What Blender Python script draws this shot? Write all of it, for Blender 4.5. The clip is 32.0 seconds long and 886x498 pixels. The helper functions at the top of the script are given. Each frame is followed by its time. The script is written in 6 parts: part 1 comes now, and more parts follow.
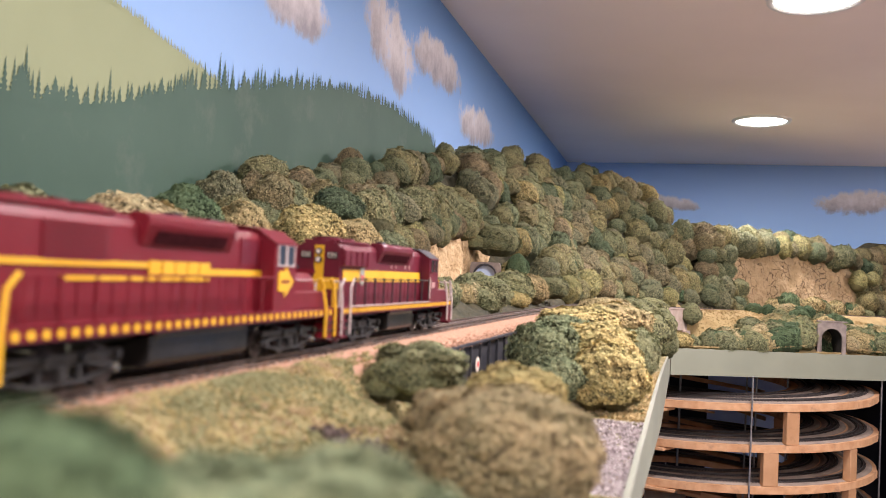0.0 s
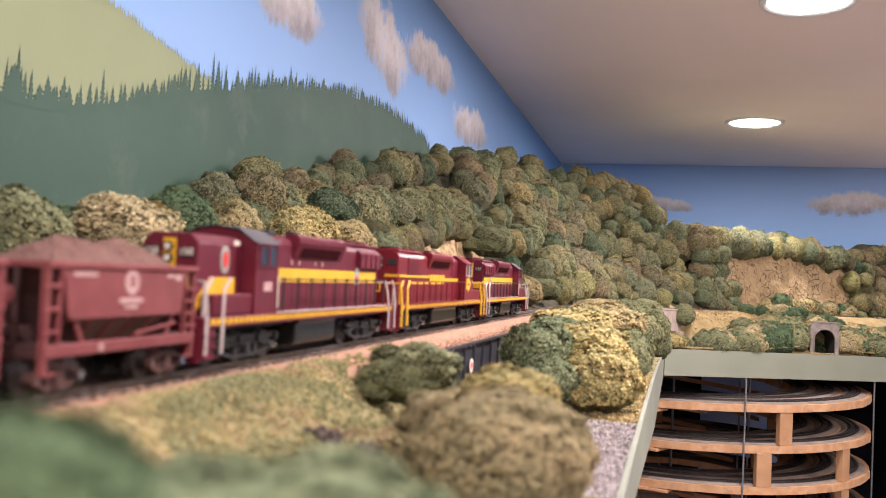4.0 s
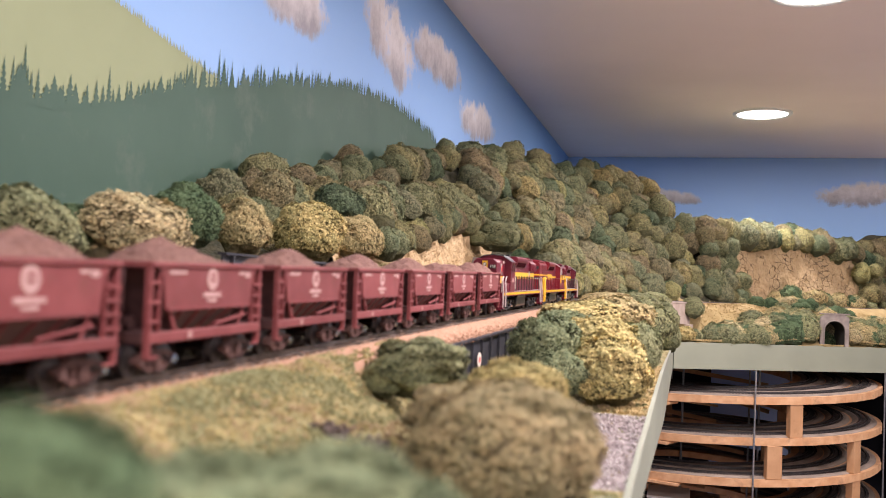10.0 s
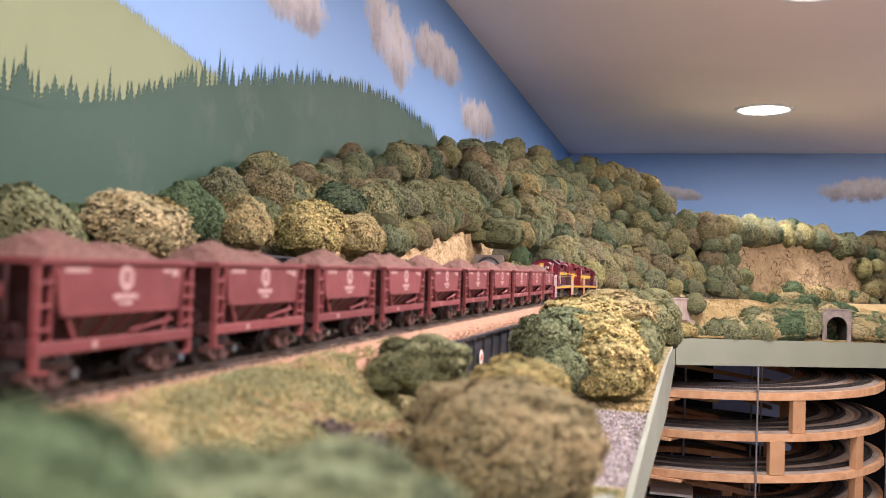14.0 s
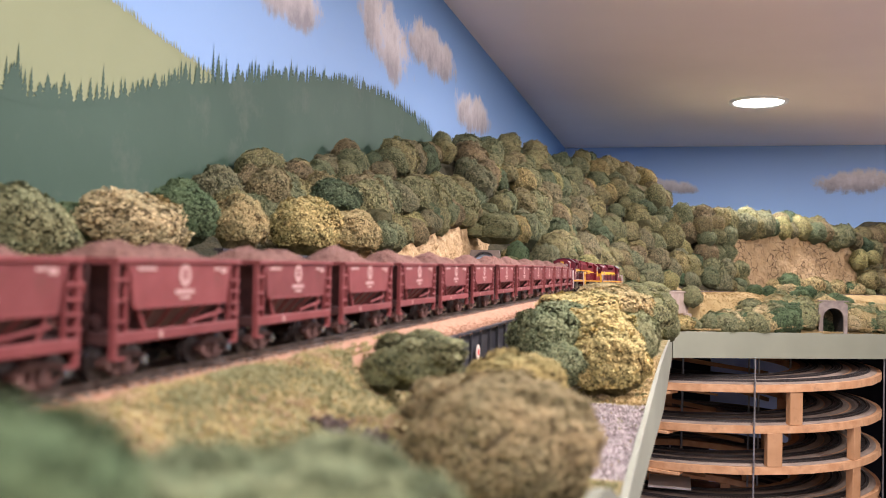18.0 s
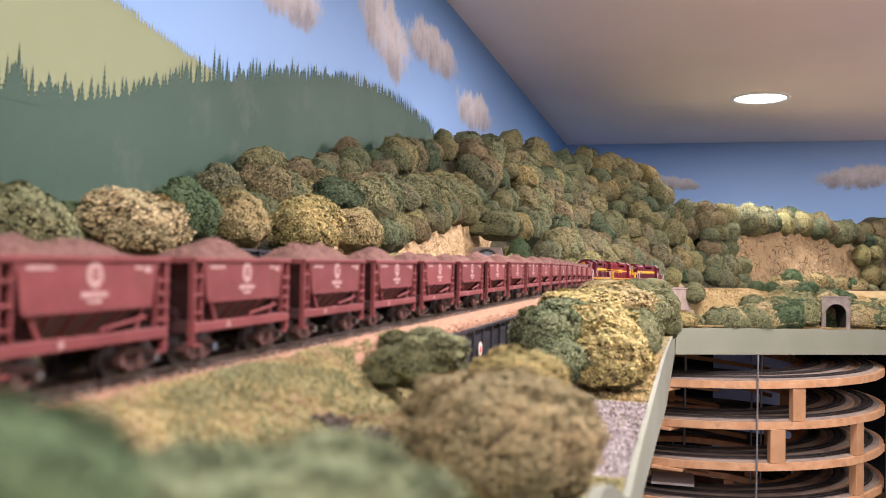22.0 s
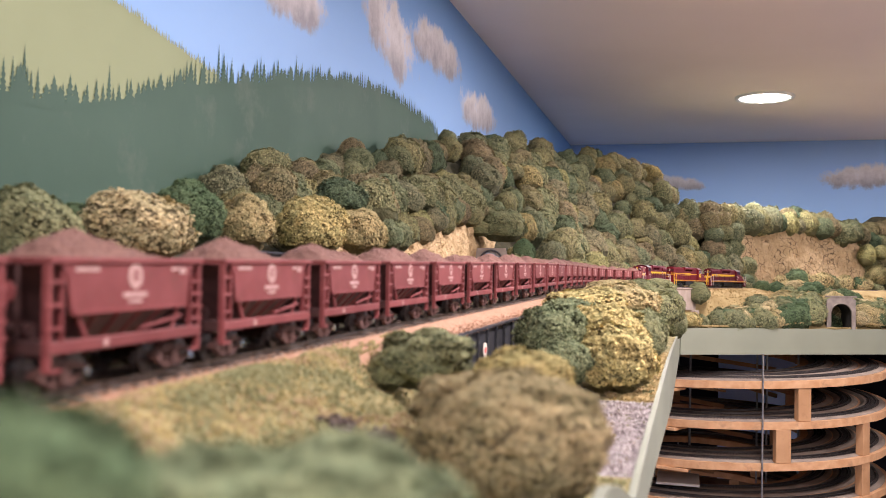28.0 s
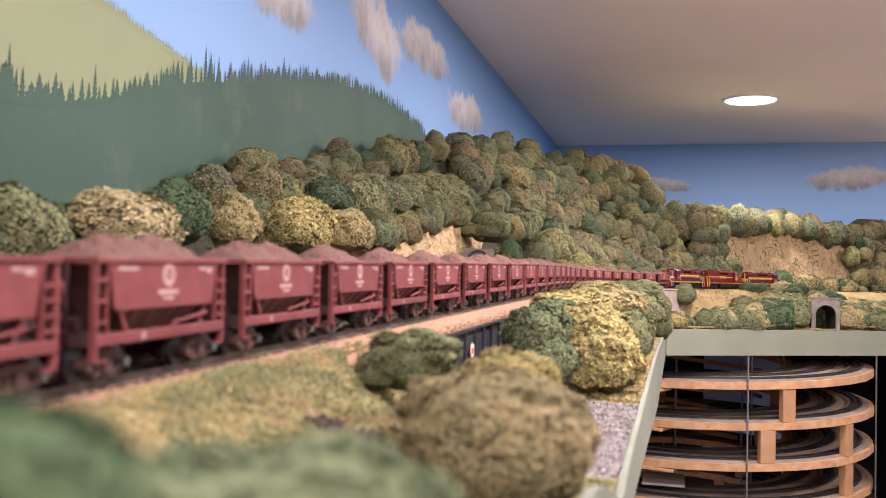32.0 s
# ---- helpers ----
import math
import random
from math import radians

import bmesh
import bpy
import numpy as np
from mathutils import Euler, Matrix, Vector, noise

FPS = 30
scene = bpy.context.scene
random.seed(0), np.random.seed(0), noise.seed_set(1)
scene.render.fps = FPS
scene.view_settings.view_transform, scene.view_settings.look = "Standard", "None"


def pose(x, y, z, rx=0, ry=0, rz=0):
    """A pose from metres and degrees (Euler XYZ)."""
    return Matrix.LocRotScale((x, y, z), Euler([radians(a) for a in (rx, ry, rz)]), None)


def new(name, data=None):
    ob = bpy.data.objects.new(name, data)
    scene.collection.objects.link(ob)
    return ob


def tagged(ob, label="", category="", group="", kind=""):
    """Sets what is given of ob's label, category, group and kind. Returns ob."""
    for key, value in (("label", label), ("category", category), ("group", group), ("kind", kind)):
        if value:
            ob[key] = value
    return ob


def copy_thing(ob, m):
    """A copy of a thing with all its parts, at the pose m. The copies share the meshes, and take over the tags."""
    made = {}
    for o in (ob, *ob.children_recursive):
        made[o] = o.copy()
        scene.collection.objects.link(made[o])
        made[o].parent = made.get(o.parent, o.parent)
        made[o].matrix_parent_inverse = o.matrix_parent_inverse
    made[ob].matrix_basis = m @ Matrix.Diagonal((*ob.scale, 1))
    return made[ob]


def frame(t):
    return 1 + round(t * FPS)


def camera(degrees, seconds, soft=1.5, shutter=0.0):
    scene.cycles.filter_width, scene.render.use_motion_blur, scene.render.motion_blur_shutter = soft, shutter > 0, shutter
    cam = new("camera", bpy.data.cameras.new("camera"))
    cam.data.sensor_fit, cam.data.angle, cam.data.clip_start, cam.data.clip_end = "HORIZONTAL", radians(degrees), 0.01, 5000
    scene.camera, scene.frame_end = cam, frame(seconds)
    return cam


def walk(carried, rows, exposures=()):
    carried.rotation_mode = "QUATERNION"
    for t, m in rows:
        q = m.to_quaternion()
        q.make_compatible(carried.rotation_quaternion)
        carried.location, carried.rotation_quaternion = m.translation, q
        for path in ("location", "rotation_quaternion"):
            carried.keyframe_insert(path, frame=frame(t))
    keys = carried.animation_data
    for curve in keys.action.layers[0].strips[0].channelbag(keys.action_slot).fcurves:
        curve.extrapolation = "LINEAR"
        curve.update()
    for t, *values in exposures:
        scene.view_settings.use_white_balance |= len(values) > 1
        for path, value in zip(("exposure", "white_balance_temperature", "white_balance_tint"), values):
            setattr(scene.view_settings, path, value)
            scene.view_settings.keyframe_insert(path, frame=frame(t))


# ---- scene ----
# ---------------------------------------------------------------- camera
cam = camera(53.13, 32.0, soft=0.35, shutter=0.4)
cam.data.dof.use_dof = True
cam.data.dof.focus_distance = 1.6
cam.data.dof.aperture_fstop = 16.0
PATH = [
    (0.0, pose(-0.0017, -0.0013, 1.5005, 92.791, -3.099, 14.918)),
    (0.5, pose(-0.0016, -0.0015, 1.5006, 92.858, -3.089, 14.880)),
    (1.0, pose(-0.0016, -0.0016, 1.5006, 92.900, -3.098, 14.823)),
    (1.5, pose(-0.0016, -0.0016, 1.5007, 92.914, -3.111, 14.761)),
    (2.0, pose(-0.0016, -0.0016, 1.5007, 92.912, -3.112, 14.706)),
    (2.5, pose(-0.0016, -0.0016, 1.5007, 92.900, -3.104, 14.648)),
    (3.0, pose(-0.0016, -0.0015, 1.5007, 92.885, -3.099, 14.589)),
    (3.5, pose(-0.0016, -0.0014, 1.5007, 92.879, -3.109, 14.539)),
    (5.5, pose(-0.0014, -0.0009, 1.5006, 92.763, -3.045, 14.543)),
    (6.0, pose(-0.0014, -0.0008, 1.5005, 92.714, -2.977, 14.592)),
    (6.5, pose(-0.0013, -0.0008, 1.5005, 92.693, -2.918, 14.652)),
    (7.0, pose(-0.0013, -0.0008, 1.5005, 92.689, -2.869, 14.726)),
    (7.5, pose(-0.0012, -0.0008, 1.5005, 92.694, -2.836, 14.805)),
    (8.0, pose(-0.0012, -0.0007, 1.5005, 92.689, -2.818, 14.867)),
    (8.5, pose(-0.0011, -0.0007, 1.5005, 92.664, -2.791, 14.911)),
    (9.0, pose(-0.0010, -0.0006, 1.5004, 92.618, -2.746, 14.955)),
    (9.5, pose(-0.0009, -0.0005, 1.5004, 92.567, -2.672, 15.008)),
    (10.0, pose(-0.0008, -0.0005, 1.5004, 92.528, -2.575, 15.081)),
    (10.5, pose(-0.0008, -0.0004, 1.5004, 92.496, -2.489, 15.165)),
    (11.0, pose(-0.0007, -0.0004, 1.5004, 92.464, -2.434, 15.231)),
    (11.5, pose(-0.0007, -0.0004, 1.5003, 92.426, -2.375, 15.269)),
    (12.0, pose(-0.0006, -0.0003, 1.5003, 92.384, -2.309, 15.288)),
    (12.5, pose(-0.0006, -0.0003, 1.5003, 92.352, -2.271, 15.282)),
    (13.0, pose(-0.0007, -0.0003, 1.5003, 92.349, -2.268, 15.259)),
    (13.5, pose(-0.0007, -0.0003, 1.5003, 92.363, -2.277, 15.231)),
    (14.0, pose(-0.0007, -0.0003, 1.5003, 92.366, -2.277, 15.198)),
    (14.5, pose(-0.0006, -0.0003, 1.5003, 92.345, -2.256, 15.151)),
    (16.5, pose(-0.0004, 0.0001, 1.5001, 92.219, -1.843, 14.978)),
    (17.0, pose(-0.0003, 0.0002, 1.5001, 92.181, -1.801, 14.980)),
    (17.5, pose(-0.0002, 0.0003, 1.5000, 92.137, -1.742, 14.986)),
    (18.0, pose(-0.0002, 0.0003, 1.5001, 92.091, -1.692, 15.001)),
    (18.5, pose(-0.0002, 0.0003, 1.5001, 92.053, -1.673, 15.017)),
    (19.0, pose(-0.0002, 0.0003, 1.5001, 92.025, -1.656, 15.029)),
    (19.5, pose(-0.0002, 0.0004, 1.5001, 92.003, -1.628, 15.044)),
    (20.0, pose(-0.0002, 0.0004, 1.5001, 91.992, -1.599, 15.070)),
    (20.5, pose(-0.0001, 0.0004, 1.5001, 91.987, -1.576, 15.099)),
    (21.0, pose(-0.0001, 0.0004, 1.5000, 91.976, -1.549, 15.116)),
    (21.5, pose(-0.0000, 0.0005, 1.5000, 91.954, -1.499, 15.125)),
    (22.0, pose(-0.0000, 0.0005, 1.5000, 91.933, -1.435, 15.150)),
    (22.5, pose(0.0000, 0.0005, 1.5000, 91.927, -1.360, 15.190)),
    (23.0, pose(0.0001, 0.0005, 1.5000, 91.929, -1.305, 15.231)),
    (23.5, pose(0.0001, 0.0006, 1.5000, 91.922, -1.282, 15.262)),
    (24.0, pose(0.0001, 0.0005, 1.5000, 91.904, -1.264, 15.282)),
    (24.5, pose(0.0001, 0.0005, 1.5000, 91.880, -1.244, 15.303)),
    (25.0, pose(0.0000, 0.0005, 1.5000, 91.870, -1.232, 15.326)),
    (25.5, pose(0.0000, 0.0005, 1.5000, 91.864, -1.235, 15.347)),
    (27.5, pose(-0.0000, 0.0003, 1.5000, 91.976, -1.224, 15.464)),
    (28.0, pose(-0.0001, 0.0002, 1.5000, 91.976, -1.276, 15.430)),
    (28.5, pose(-0.0001, 0.0002, 1.5000, 91.977, -1.296, 15.357)),
    (29.0, pose(-0.0001, 0.0002, 1.5000, 91.986, -1.296, 15.258)),
    (29.5, pose(-0.0002, 0.0003, 1.5000, 92.001, -1.293, 15.138)),
    (30.0, pose(-0.0002, 0.0003, 1.5000, 92.018, -1.314, 15.012)),
    (30.5, pose(-0.0003, 0.0003, 1.5000, 92.033, -1.357, 14.899)),
    (31.0, pose(-0.0004, 0.0003, 1.5000, 92.043, -1.406, 14.796)),
    (31.5, pose(-0.0005, 0.0003, 1.5001, 92.041, -1.442, 14.691)),
    (32.0, pose(-0.0006, 0.0003, 1.5001, 92.016, -1.468, 14.580)),
]
walk(cam, PATH, exposures=[(0.0, 0.0), (32.0, 0.0)])

# ---------------------------------------------------------------- world and lamps
world = bpy.data.worlds.new("world")
scene.world = world
world.use_nodes = True
world.node_tree.nodes["Background"].inputs[0].default_value = (0.9, 0.95, 1.0, 1)
world.node_tree.nodes["Background"].inputs[1].default_value = 0.006

WALL_X, BACK_Y, CEIL_Z = -0.518, 4.0, 2.12
# Only the first row's two farthest lights are in view; eight are unseen additions.
LAMPS = [(0.235, y) for y in (3.05, 1.845, 0.69, -0.49, -1.67)] + [(1.5, y) for y in (3.05, 1.87, 0.69, -0.49, -1.67)]
LAMP_POWER = 12.1

# ---------------------------------------------------------------- materials
def mat_new(name):
    m = bpy.data.materials.new(name)
    m.use_nodes = True
    nt = m.node_tree
    b = nt.nodes["Principled BSDF"]
    return m, nt, b


def node(nt, kind, **kw):
    n = nt.nodes.new(kind)
    for k, v in kw.items():
        if k in n.inputs:
            n.inputs[k].default_value = v
    return n


def ramp(nt, fac, stops, smooth=False):
    r = nt.nodes.new("ShaderNodeValToRGB")
    if smooth:
        r.color_ramp.interpolation = "EASE"
    e = r.color_ramp.elements
    while len(e) < len(stops):
        e.new(0.5)
    for el, (p, c) in zip(e, stops):
        el.position, el.color = p, (*c, 1)
    nt.links.new(fac, r.inputs[0])
    return r.outputs[0]


def coords(nt, scale=1.0, kind="Object"):
    tc = nt.nodes.new("ShaderNodeTexCoord")
    mp = nt.nodes.new("ShaderNodeMapping")
    mp.inputs["Scale"].default_value = (scale,) * 3 if not isinstance(scale, tuple) else scale
    nt.links.new(tc.outputs[kind], mp.inputs[0])
    return mp.outputs[0]


def noise_tex(nt, vec, scale, detail=4.0, rough=0.55):
    n = nt.nodes.new("ShaderNodeTexNoise")
    n.inputs["Scale"].default_value, n.inputs["Detail"].default_value, n.inputs["Roughness"].default_value = scale, detail, rough
    nt.links.new(vec, n.inputs["Vector"])
    return n.outputs["Fac"]


def mix(nt, fac, a, b, mode="MIX"):
    m = nt.nodes.new("ShaderNodeMix")
    m.data_type, m.blend_type = "RGBA", mode
    for sock, v in ((m.inputs[0], fac), (m.inputs[6], a), (m.inputs[7], b)):
        if isinstance(v, (int, float)):
            sock.default_value = v
        elif isinstance(v, tuple):
            sock.default_value = (*v, 1)
        else:
            nt.links.new(v, sock)
    return m.outputs[2]


def bump(nt, b, height, strength=0.3, dist=0.001):
    n = nt.nodes.new("ShaderNodeBump")
    n.inputs["Strength"].default_value, n.inputs["Distance"].default_value = strength, dist
    nt.links.new(height, n.inputs["Height"])
    nt.links.new(n.outputs[0], b.inputs["Normal"])


def surface(name, c1, c2, scale=30, rough=0.6, metal=0.0, bump_scale=300, bump_d=0.0004, bump_s=0.4, grime=None, grime_scale=60, vary=0.0):
    """Painted or natural surface: two tones at a broad scale, grain and relief at a fine one."""
    m, nt, b = mat_new(name)
    v = coords(nt)
    base = ramp(nt, noise_tex(nt, v, scale), [(0.35, c1), (0.68, c2)])
    if grime:
        base = mix(nt, ramp(nt, noise_tex(nt, v, grime_scale, 6, 0.7), [(0.55, (0, 0, 0)), (0.78, (1, 1, 1))]), base, grime)
    if vary:
        oi = nt.nodes.new("ShaderNodeObjectInfo")
        g = ramp(nt, oi.outputs["Random"], [(0, (1 - vary,) * 3), (1, (1 + vary,) * 3)])
        base = mix(nt, 1.0, base, g, "MULTIPLY")
    nt.links.new(base, b.inputs["Base Color"])
    b.inputs["Roughness"].default_value, b.inputs["Metallic"].default_value = rough, metal
    bump(nt, b, noise_tex(nt, v, bump_scale, 3), bump_s, bump_d)
    return m


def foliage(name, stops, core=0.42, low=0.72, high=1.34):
    """Ground foam and fibre: one hue per clump. Returns the fibre core, darkened as painted shade, and the lighter
    crumbs glued on it.
    """
    made = []
    for crumbs in (False, True):
        m, nt, b = mat_new(name + ("_crumbs" if crumbs else "_core"))
        v = coords(nt, kind="Object")
        oi = nt.nodes.new("ShaderNodeObjectInfo")
        base = ramp(nt, oi.outputs["Random"], stops)
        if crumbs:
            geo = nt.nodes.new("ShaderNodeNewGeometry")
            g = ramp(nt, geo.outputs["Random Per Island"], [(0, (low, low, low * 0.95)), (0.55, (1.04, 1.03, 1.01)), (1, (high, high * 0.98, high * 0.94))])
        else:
            # Core colour multiplied down, so gaps between the crumbs read as shade.
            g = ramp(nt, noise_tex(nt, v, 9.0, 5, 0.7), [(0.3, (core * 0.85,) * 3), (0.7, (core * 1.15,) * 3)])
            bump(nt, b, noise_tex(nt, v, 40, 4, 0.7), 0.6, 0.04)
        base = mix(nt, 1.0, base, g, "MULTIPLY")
        base = mix(nt, 1.0, base, ramp(nt, noise_tex(nt, v, 6.5, 5, 0.65), [(0.36, (0.86, 0.88, 0.86)), (0.62, (1.1, 1.08, 1.06))]), "MULTIPLY")
        n = noise_tex(nt, v, 1.6, 4, 0.6)
        base = mix(nt, 1.0, base, ramp(nt, n, [(0.3, (0.84, 0.9, 0.86)), (0.7, (1.18, 1.12, 1.05))]), "MULTIPLY")
        nt.links.new(base, b.inputs["Base Color"])
        b.inputs["Roughness"].default_value = 0.9
        b.inputs["Specular IOR Level"].default_value = 0.2
        made.append(m)
    return made


def emit(name, colour, strength):
    m, nt, b = mat_new(name)
    b.inputs["Emission Color"].default_value = (*colour, 1)
    b.inputs["Emission Strength"].default_value = strength
    return m


OLIVE, GREEN, DARK, BROWN, OCHRE = (0.285, 0.27, 0.148), (0.2, 0.23, 0.142), (0.1, 0.142, 0.09), (0.27, 0.22, 0.14), (0.42, 0.325, 0.15)
LEAF = (0.36, 0.345, 0.165)
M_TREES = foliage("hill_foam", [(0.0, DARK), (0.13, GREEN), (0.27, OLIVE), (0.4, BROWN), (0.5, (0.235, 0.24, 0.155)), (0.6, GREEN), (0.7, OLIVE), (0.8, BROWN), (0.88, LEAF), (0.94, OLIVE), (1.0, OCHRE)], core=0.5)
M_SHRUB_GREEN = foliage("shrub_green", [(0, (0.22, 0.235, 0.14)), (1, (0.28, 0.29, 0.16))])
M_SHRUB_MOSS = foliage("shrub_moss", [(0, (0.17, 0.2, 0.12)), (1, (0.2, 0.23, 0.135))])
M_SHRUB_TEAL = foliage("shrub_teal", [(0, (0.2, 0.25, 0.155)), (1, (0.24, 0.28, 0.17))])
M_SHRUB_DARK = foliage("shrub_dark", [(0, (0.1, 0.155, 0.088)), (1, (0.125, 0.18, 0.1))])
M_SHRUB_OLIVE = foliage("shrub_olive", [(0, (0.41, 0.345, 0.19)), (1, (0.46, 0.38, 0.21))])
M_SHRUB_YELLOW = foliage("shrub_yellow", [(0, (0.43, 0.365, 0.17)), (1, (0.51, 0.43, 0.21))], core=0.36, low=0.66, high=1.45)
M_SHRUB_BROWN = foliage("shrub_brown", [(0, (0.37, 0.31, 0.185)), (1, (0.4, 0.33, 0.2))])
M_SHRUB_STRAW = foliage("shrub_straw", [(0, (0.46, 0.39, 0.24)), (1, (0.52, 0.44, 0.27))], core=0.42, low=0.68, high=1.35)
M_GRASS = surface("grass_mat", (0.23, 0.2, 0.085), (0.37, 0.305, 0.14), scale=40, rough=0.95, bump_scale=420, bump_d=0.002, bump_s=0.9, grime=(0.14, 0.16, 0.08), grime_scale=14)
# Soil colour taken down so bare gaps between trees read as shadow.
M_HILL = surface("hill_soil_shade", (0.04, 0.042, 0.024), (0.085, 0.075, 0.04), scale=60, rough=0.97, bump_scale=200, bump_d=0.004, bump_s=0.9)
M_STRAW = surface("straw_ground", (0.36, 0.26, 0.11), (0.5, 0.38, 0.18), scale=30, rough=0.95, bump_scale=300, bump_d=0.002, bump_s=0.9, grime=(0.24, 0.19, 0.09))
M_BALLAST = surface("ballast", (0.36, 0.195, 0.118), (0.46, 0.28, 0.18), scale=260, rough=0.9, bump_scale=1400, bump_d=0.0008, bump_s=0.9, grime=(0.34, 0.18, 0.11), grime_scale=600)
M_GRAIN = surface("ballast_grain", (0.3, 0.165, 0.1), (0.52, 0.32, 0.21), scale=300, rough=0.9, vary=0.2)
M_TIE = surface("tie_plastic", (0.08, 0.062, 0.05), (0.19, 0.15, 0.12), scale=300, rough=0.8, vary=0.25)
M_TIE_DARK = surface("dark_tie_plastic", (0.025, 0.02, 0.018), (0.06, 0.05, 0.044), scale=300, rough=0.8)
M_RAIL = surface("rail_steel", (0.16, 0.12, 0.1), (0.3, 0.27, 0.25), scale=200, rough=0.35, metal=0.8)
M_RAIL_DARK = surface("rail_dull", (0.05, 0.045, 0.045), (0.13, 0.12, 0.12), scale=120, rough=0.4, metal=0.6)
M_ROAD = surface("road_grit", (0.1, 0.077, 0.077), (0.25, 0.195, 0.19), scale=170, rough=0.35, bump_scale=500, bump_d=0.0015, bump_s=0.9, grime=(0.9, 0.84, 0.82), grime_scale=190)
M_FASCIA = surface("sage_paint", (0.235, 0.255, 0.19), (0.27, 0.29, 0.215), scale=6, rough=0.5, bump_scale=90, bump_d=0.0006, bump_s=0.2)
M_GIRDER = surface("girder_black", (0.022, 0.023, 0.03), (0.046, 0.047, 0.056), scale=60, rough=0.5, grime=(0.06, 0.055, 0.05))
M_PORTAL = surface("grey_portal", (0.2, 0.168, 0.148), (0.31, 0.262, 0.228), scale=50, rough=0.9, grime=(0.2, 0.17, 0.15), grime_scale=40)
M_CONCRETE = surface("concrete", (0.42, 0.33, 0.27), (0.55, 0.45, 0.38), scale=40, rough=0.85, grime=(0.3, 0.25, 0.21))
M_DARK = surface("tunnel_dark", (0.012, 0.011, 0.01), (0.022, 0.02, 0.018), scale=30, rough=0.9)
M_WOOD = surface("pine_board", (0.4, 0.215, 0.1), (0.5, 0.285, 0.145), scale=14, rough=0.65, bump_scale=60, bump_d=0.0006, grime=(0.33, 0.17, 0.08))
M_PLY = surface("plywood_edge", (0.5, 0.265, 0.125), (0.62, 0.37, 0.2), scale=40, rough=0.7, bump_scale=200, bump_d=0.001, grime=(0.26, 0.15, 0.085), grime_scale=25)
M_BED = surface("helix_roadbed", (0.2, 0.16, 0.13), (0.33, 0.265, 0.21), scale=18, rough=0.85, grime=(0.17, 0.15, 0.13))
M_ROD = surface("zinc_rod", (0.25, 0.25, 0.25), (0.45, 0.45, 0.45), scale=200, rough=0.4, metal=0.9, bump_scale=800)
M_NAVY = surface("navy_cloth", (0.012, 0.013, 0.02), (0.02, 0.021, 0.032), scale=8, rough=0.9)
# Blue raised to make up for the weak light behind the ramp.
M_BLUE_PANEL = surface("pale_blue_panel", (0.4, 0.55, 0.9), (0.5, 0.64, 0.95), scale=7, rough=0.4)
M_WHITE = surface("white_board", (0.72, 0.69, 0.64), (0.8, 0.78, 0.74), scale=20, rough=0.6)
M_RED_WIRE = surface("red_wire", (0.7, 0.02, 0.03), (0.8, 0.04, 0.05), scale=20, rough=0.4)
M_CEIL = surface("ceiling_paint", (0.87, 0.785, 0.77), (0.91, 0.825, 0.81), scale=2.5, rough=0.9, bump_scale=150, bump_d=0.0006, bump_s=0.15)
# Right and front walls are added out of view; this paint sets the fill.
M_ROOM = surface("room_fill_paint", (0.56, 0.53, 0.51), (0.62, 0.59, 0.57), scale=3, rough=0.85)
# The floor is out of view; its tone is chosen for upward bounce.
M_FLOOR = surface("floor_bounce", (0.37, 0.3, 0.27), (0.45, 0.365, 0.33), scale=40, rough=0.95)
M_MAROON = surface("maroon_paint", (0.112, 0.009, 0.02), (0.145, 0.014, 0.028), scale=60, rough=0.45, bump_scale=500, bump_d=0.0001, grime=(0.12, 0.03, 0.035), grime_scale=90)
M_BRIGHT = surface("bright_maroon", (0.155, 0.008, 0.016), (0.19, 0.012, 0.022), scale=60, rough=0.42, bump_scale=500, bump_d=0.0001, grime=(0.15, 0.024, 0.028), grime_scale=90)
M_ORECAR = surface("oxide_paint", (0.195, 0.045, 0.046), (0.245, 0.066, 0.066), scale=70, rough=0.6, bump_scale=600, bump_d=0.0001, grime=(0.16, 0.055, 0.045), grime_scale=120, vary=0.12)
# Dusty brown, made darker to paint in the shade under the car side.
M_CHUTE = surface("dusty_hopper_shade", (0.085, 0.042, 0.036), (0.14, 0.07, 0.06), scale=120, rough=0.8)
# Oxide red darkened to paint the shade between cars onto the car ends.
M_END_SHADE = surface("oxide_end_shade", (0.045, 0.016, 0.015), (0.075, 0.027, 0.025), scale=200, rough=0.75)
M_TRUCK = surface("truck_brown", (0.075, 0.034, 0.028), (0.12, 0.056, 0.046), scale=200, rough=0.7, vary=0.15)
M_WHEEL = surface("wheel_steel", (0.05, 0.04, 0.038), (0.12, 0.1, 0.095), scale=300, rough=0.4, metal=0.6)
M_SHINY = surface("bright_axle_end", (0.6, 0.6, 0.6), (0.75, 0.75, 0.75), scale=300, rough=0.25, metal=1.0)
M_BLACK = surface("underframe_black", (0.012, 0.012, 0.012), (0.03, 0.028, 0.027), scale=150, rough=0.6)
M_TANK = surface("tank_black", (0.01, 0.0095, 0.009), (0.022, 0.02, 0.019), scale=80, rough=0.3)
M_YELLOW = surface("yellow_paint", (0.72, 0.4, 0.015), (0.8, 0.47, 0.03), scale=60, rough=0.45)
M_CREAM = surface("cream_paint", (0.75, 0.66, 0.55), (0.82, 0.74, 0.64), scale=80, rough=0.5)
M_HANDRAIL = surface("dull_white_rail", (0.5, 0.42, 0.4), (0.6, 0.52, 0.49), scale=120, rough=0.5)
M_PINK = surface("faded_white", (0.44, 0.25, 0.23), (0.56, 0.36, 0.33), scale=300, rough=0.6)
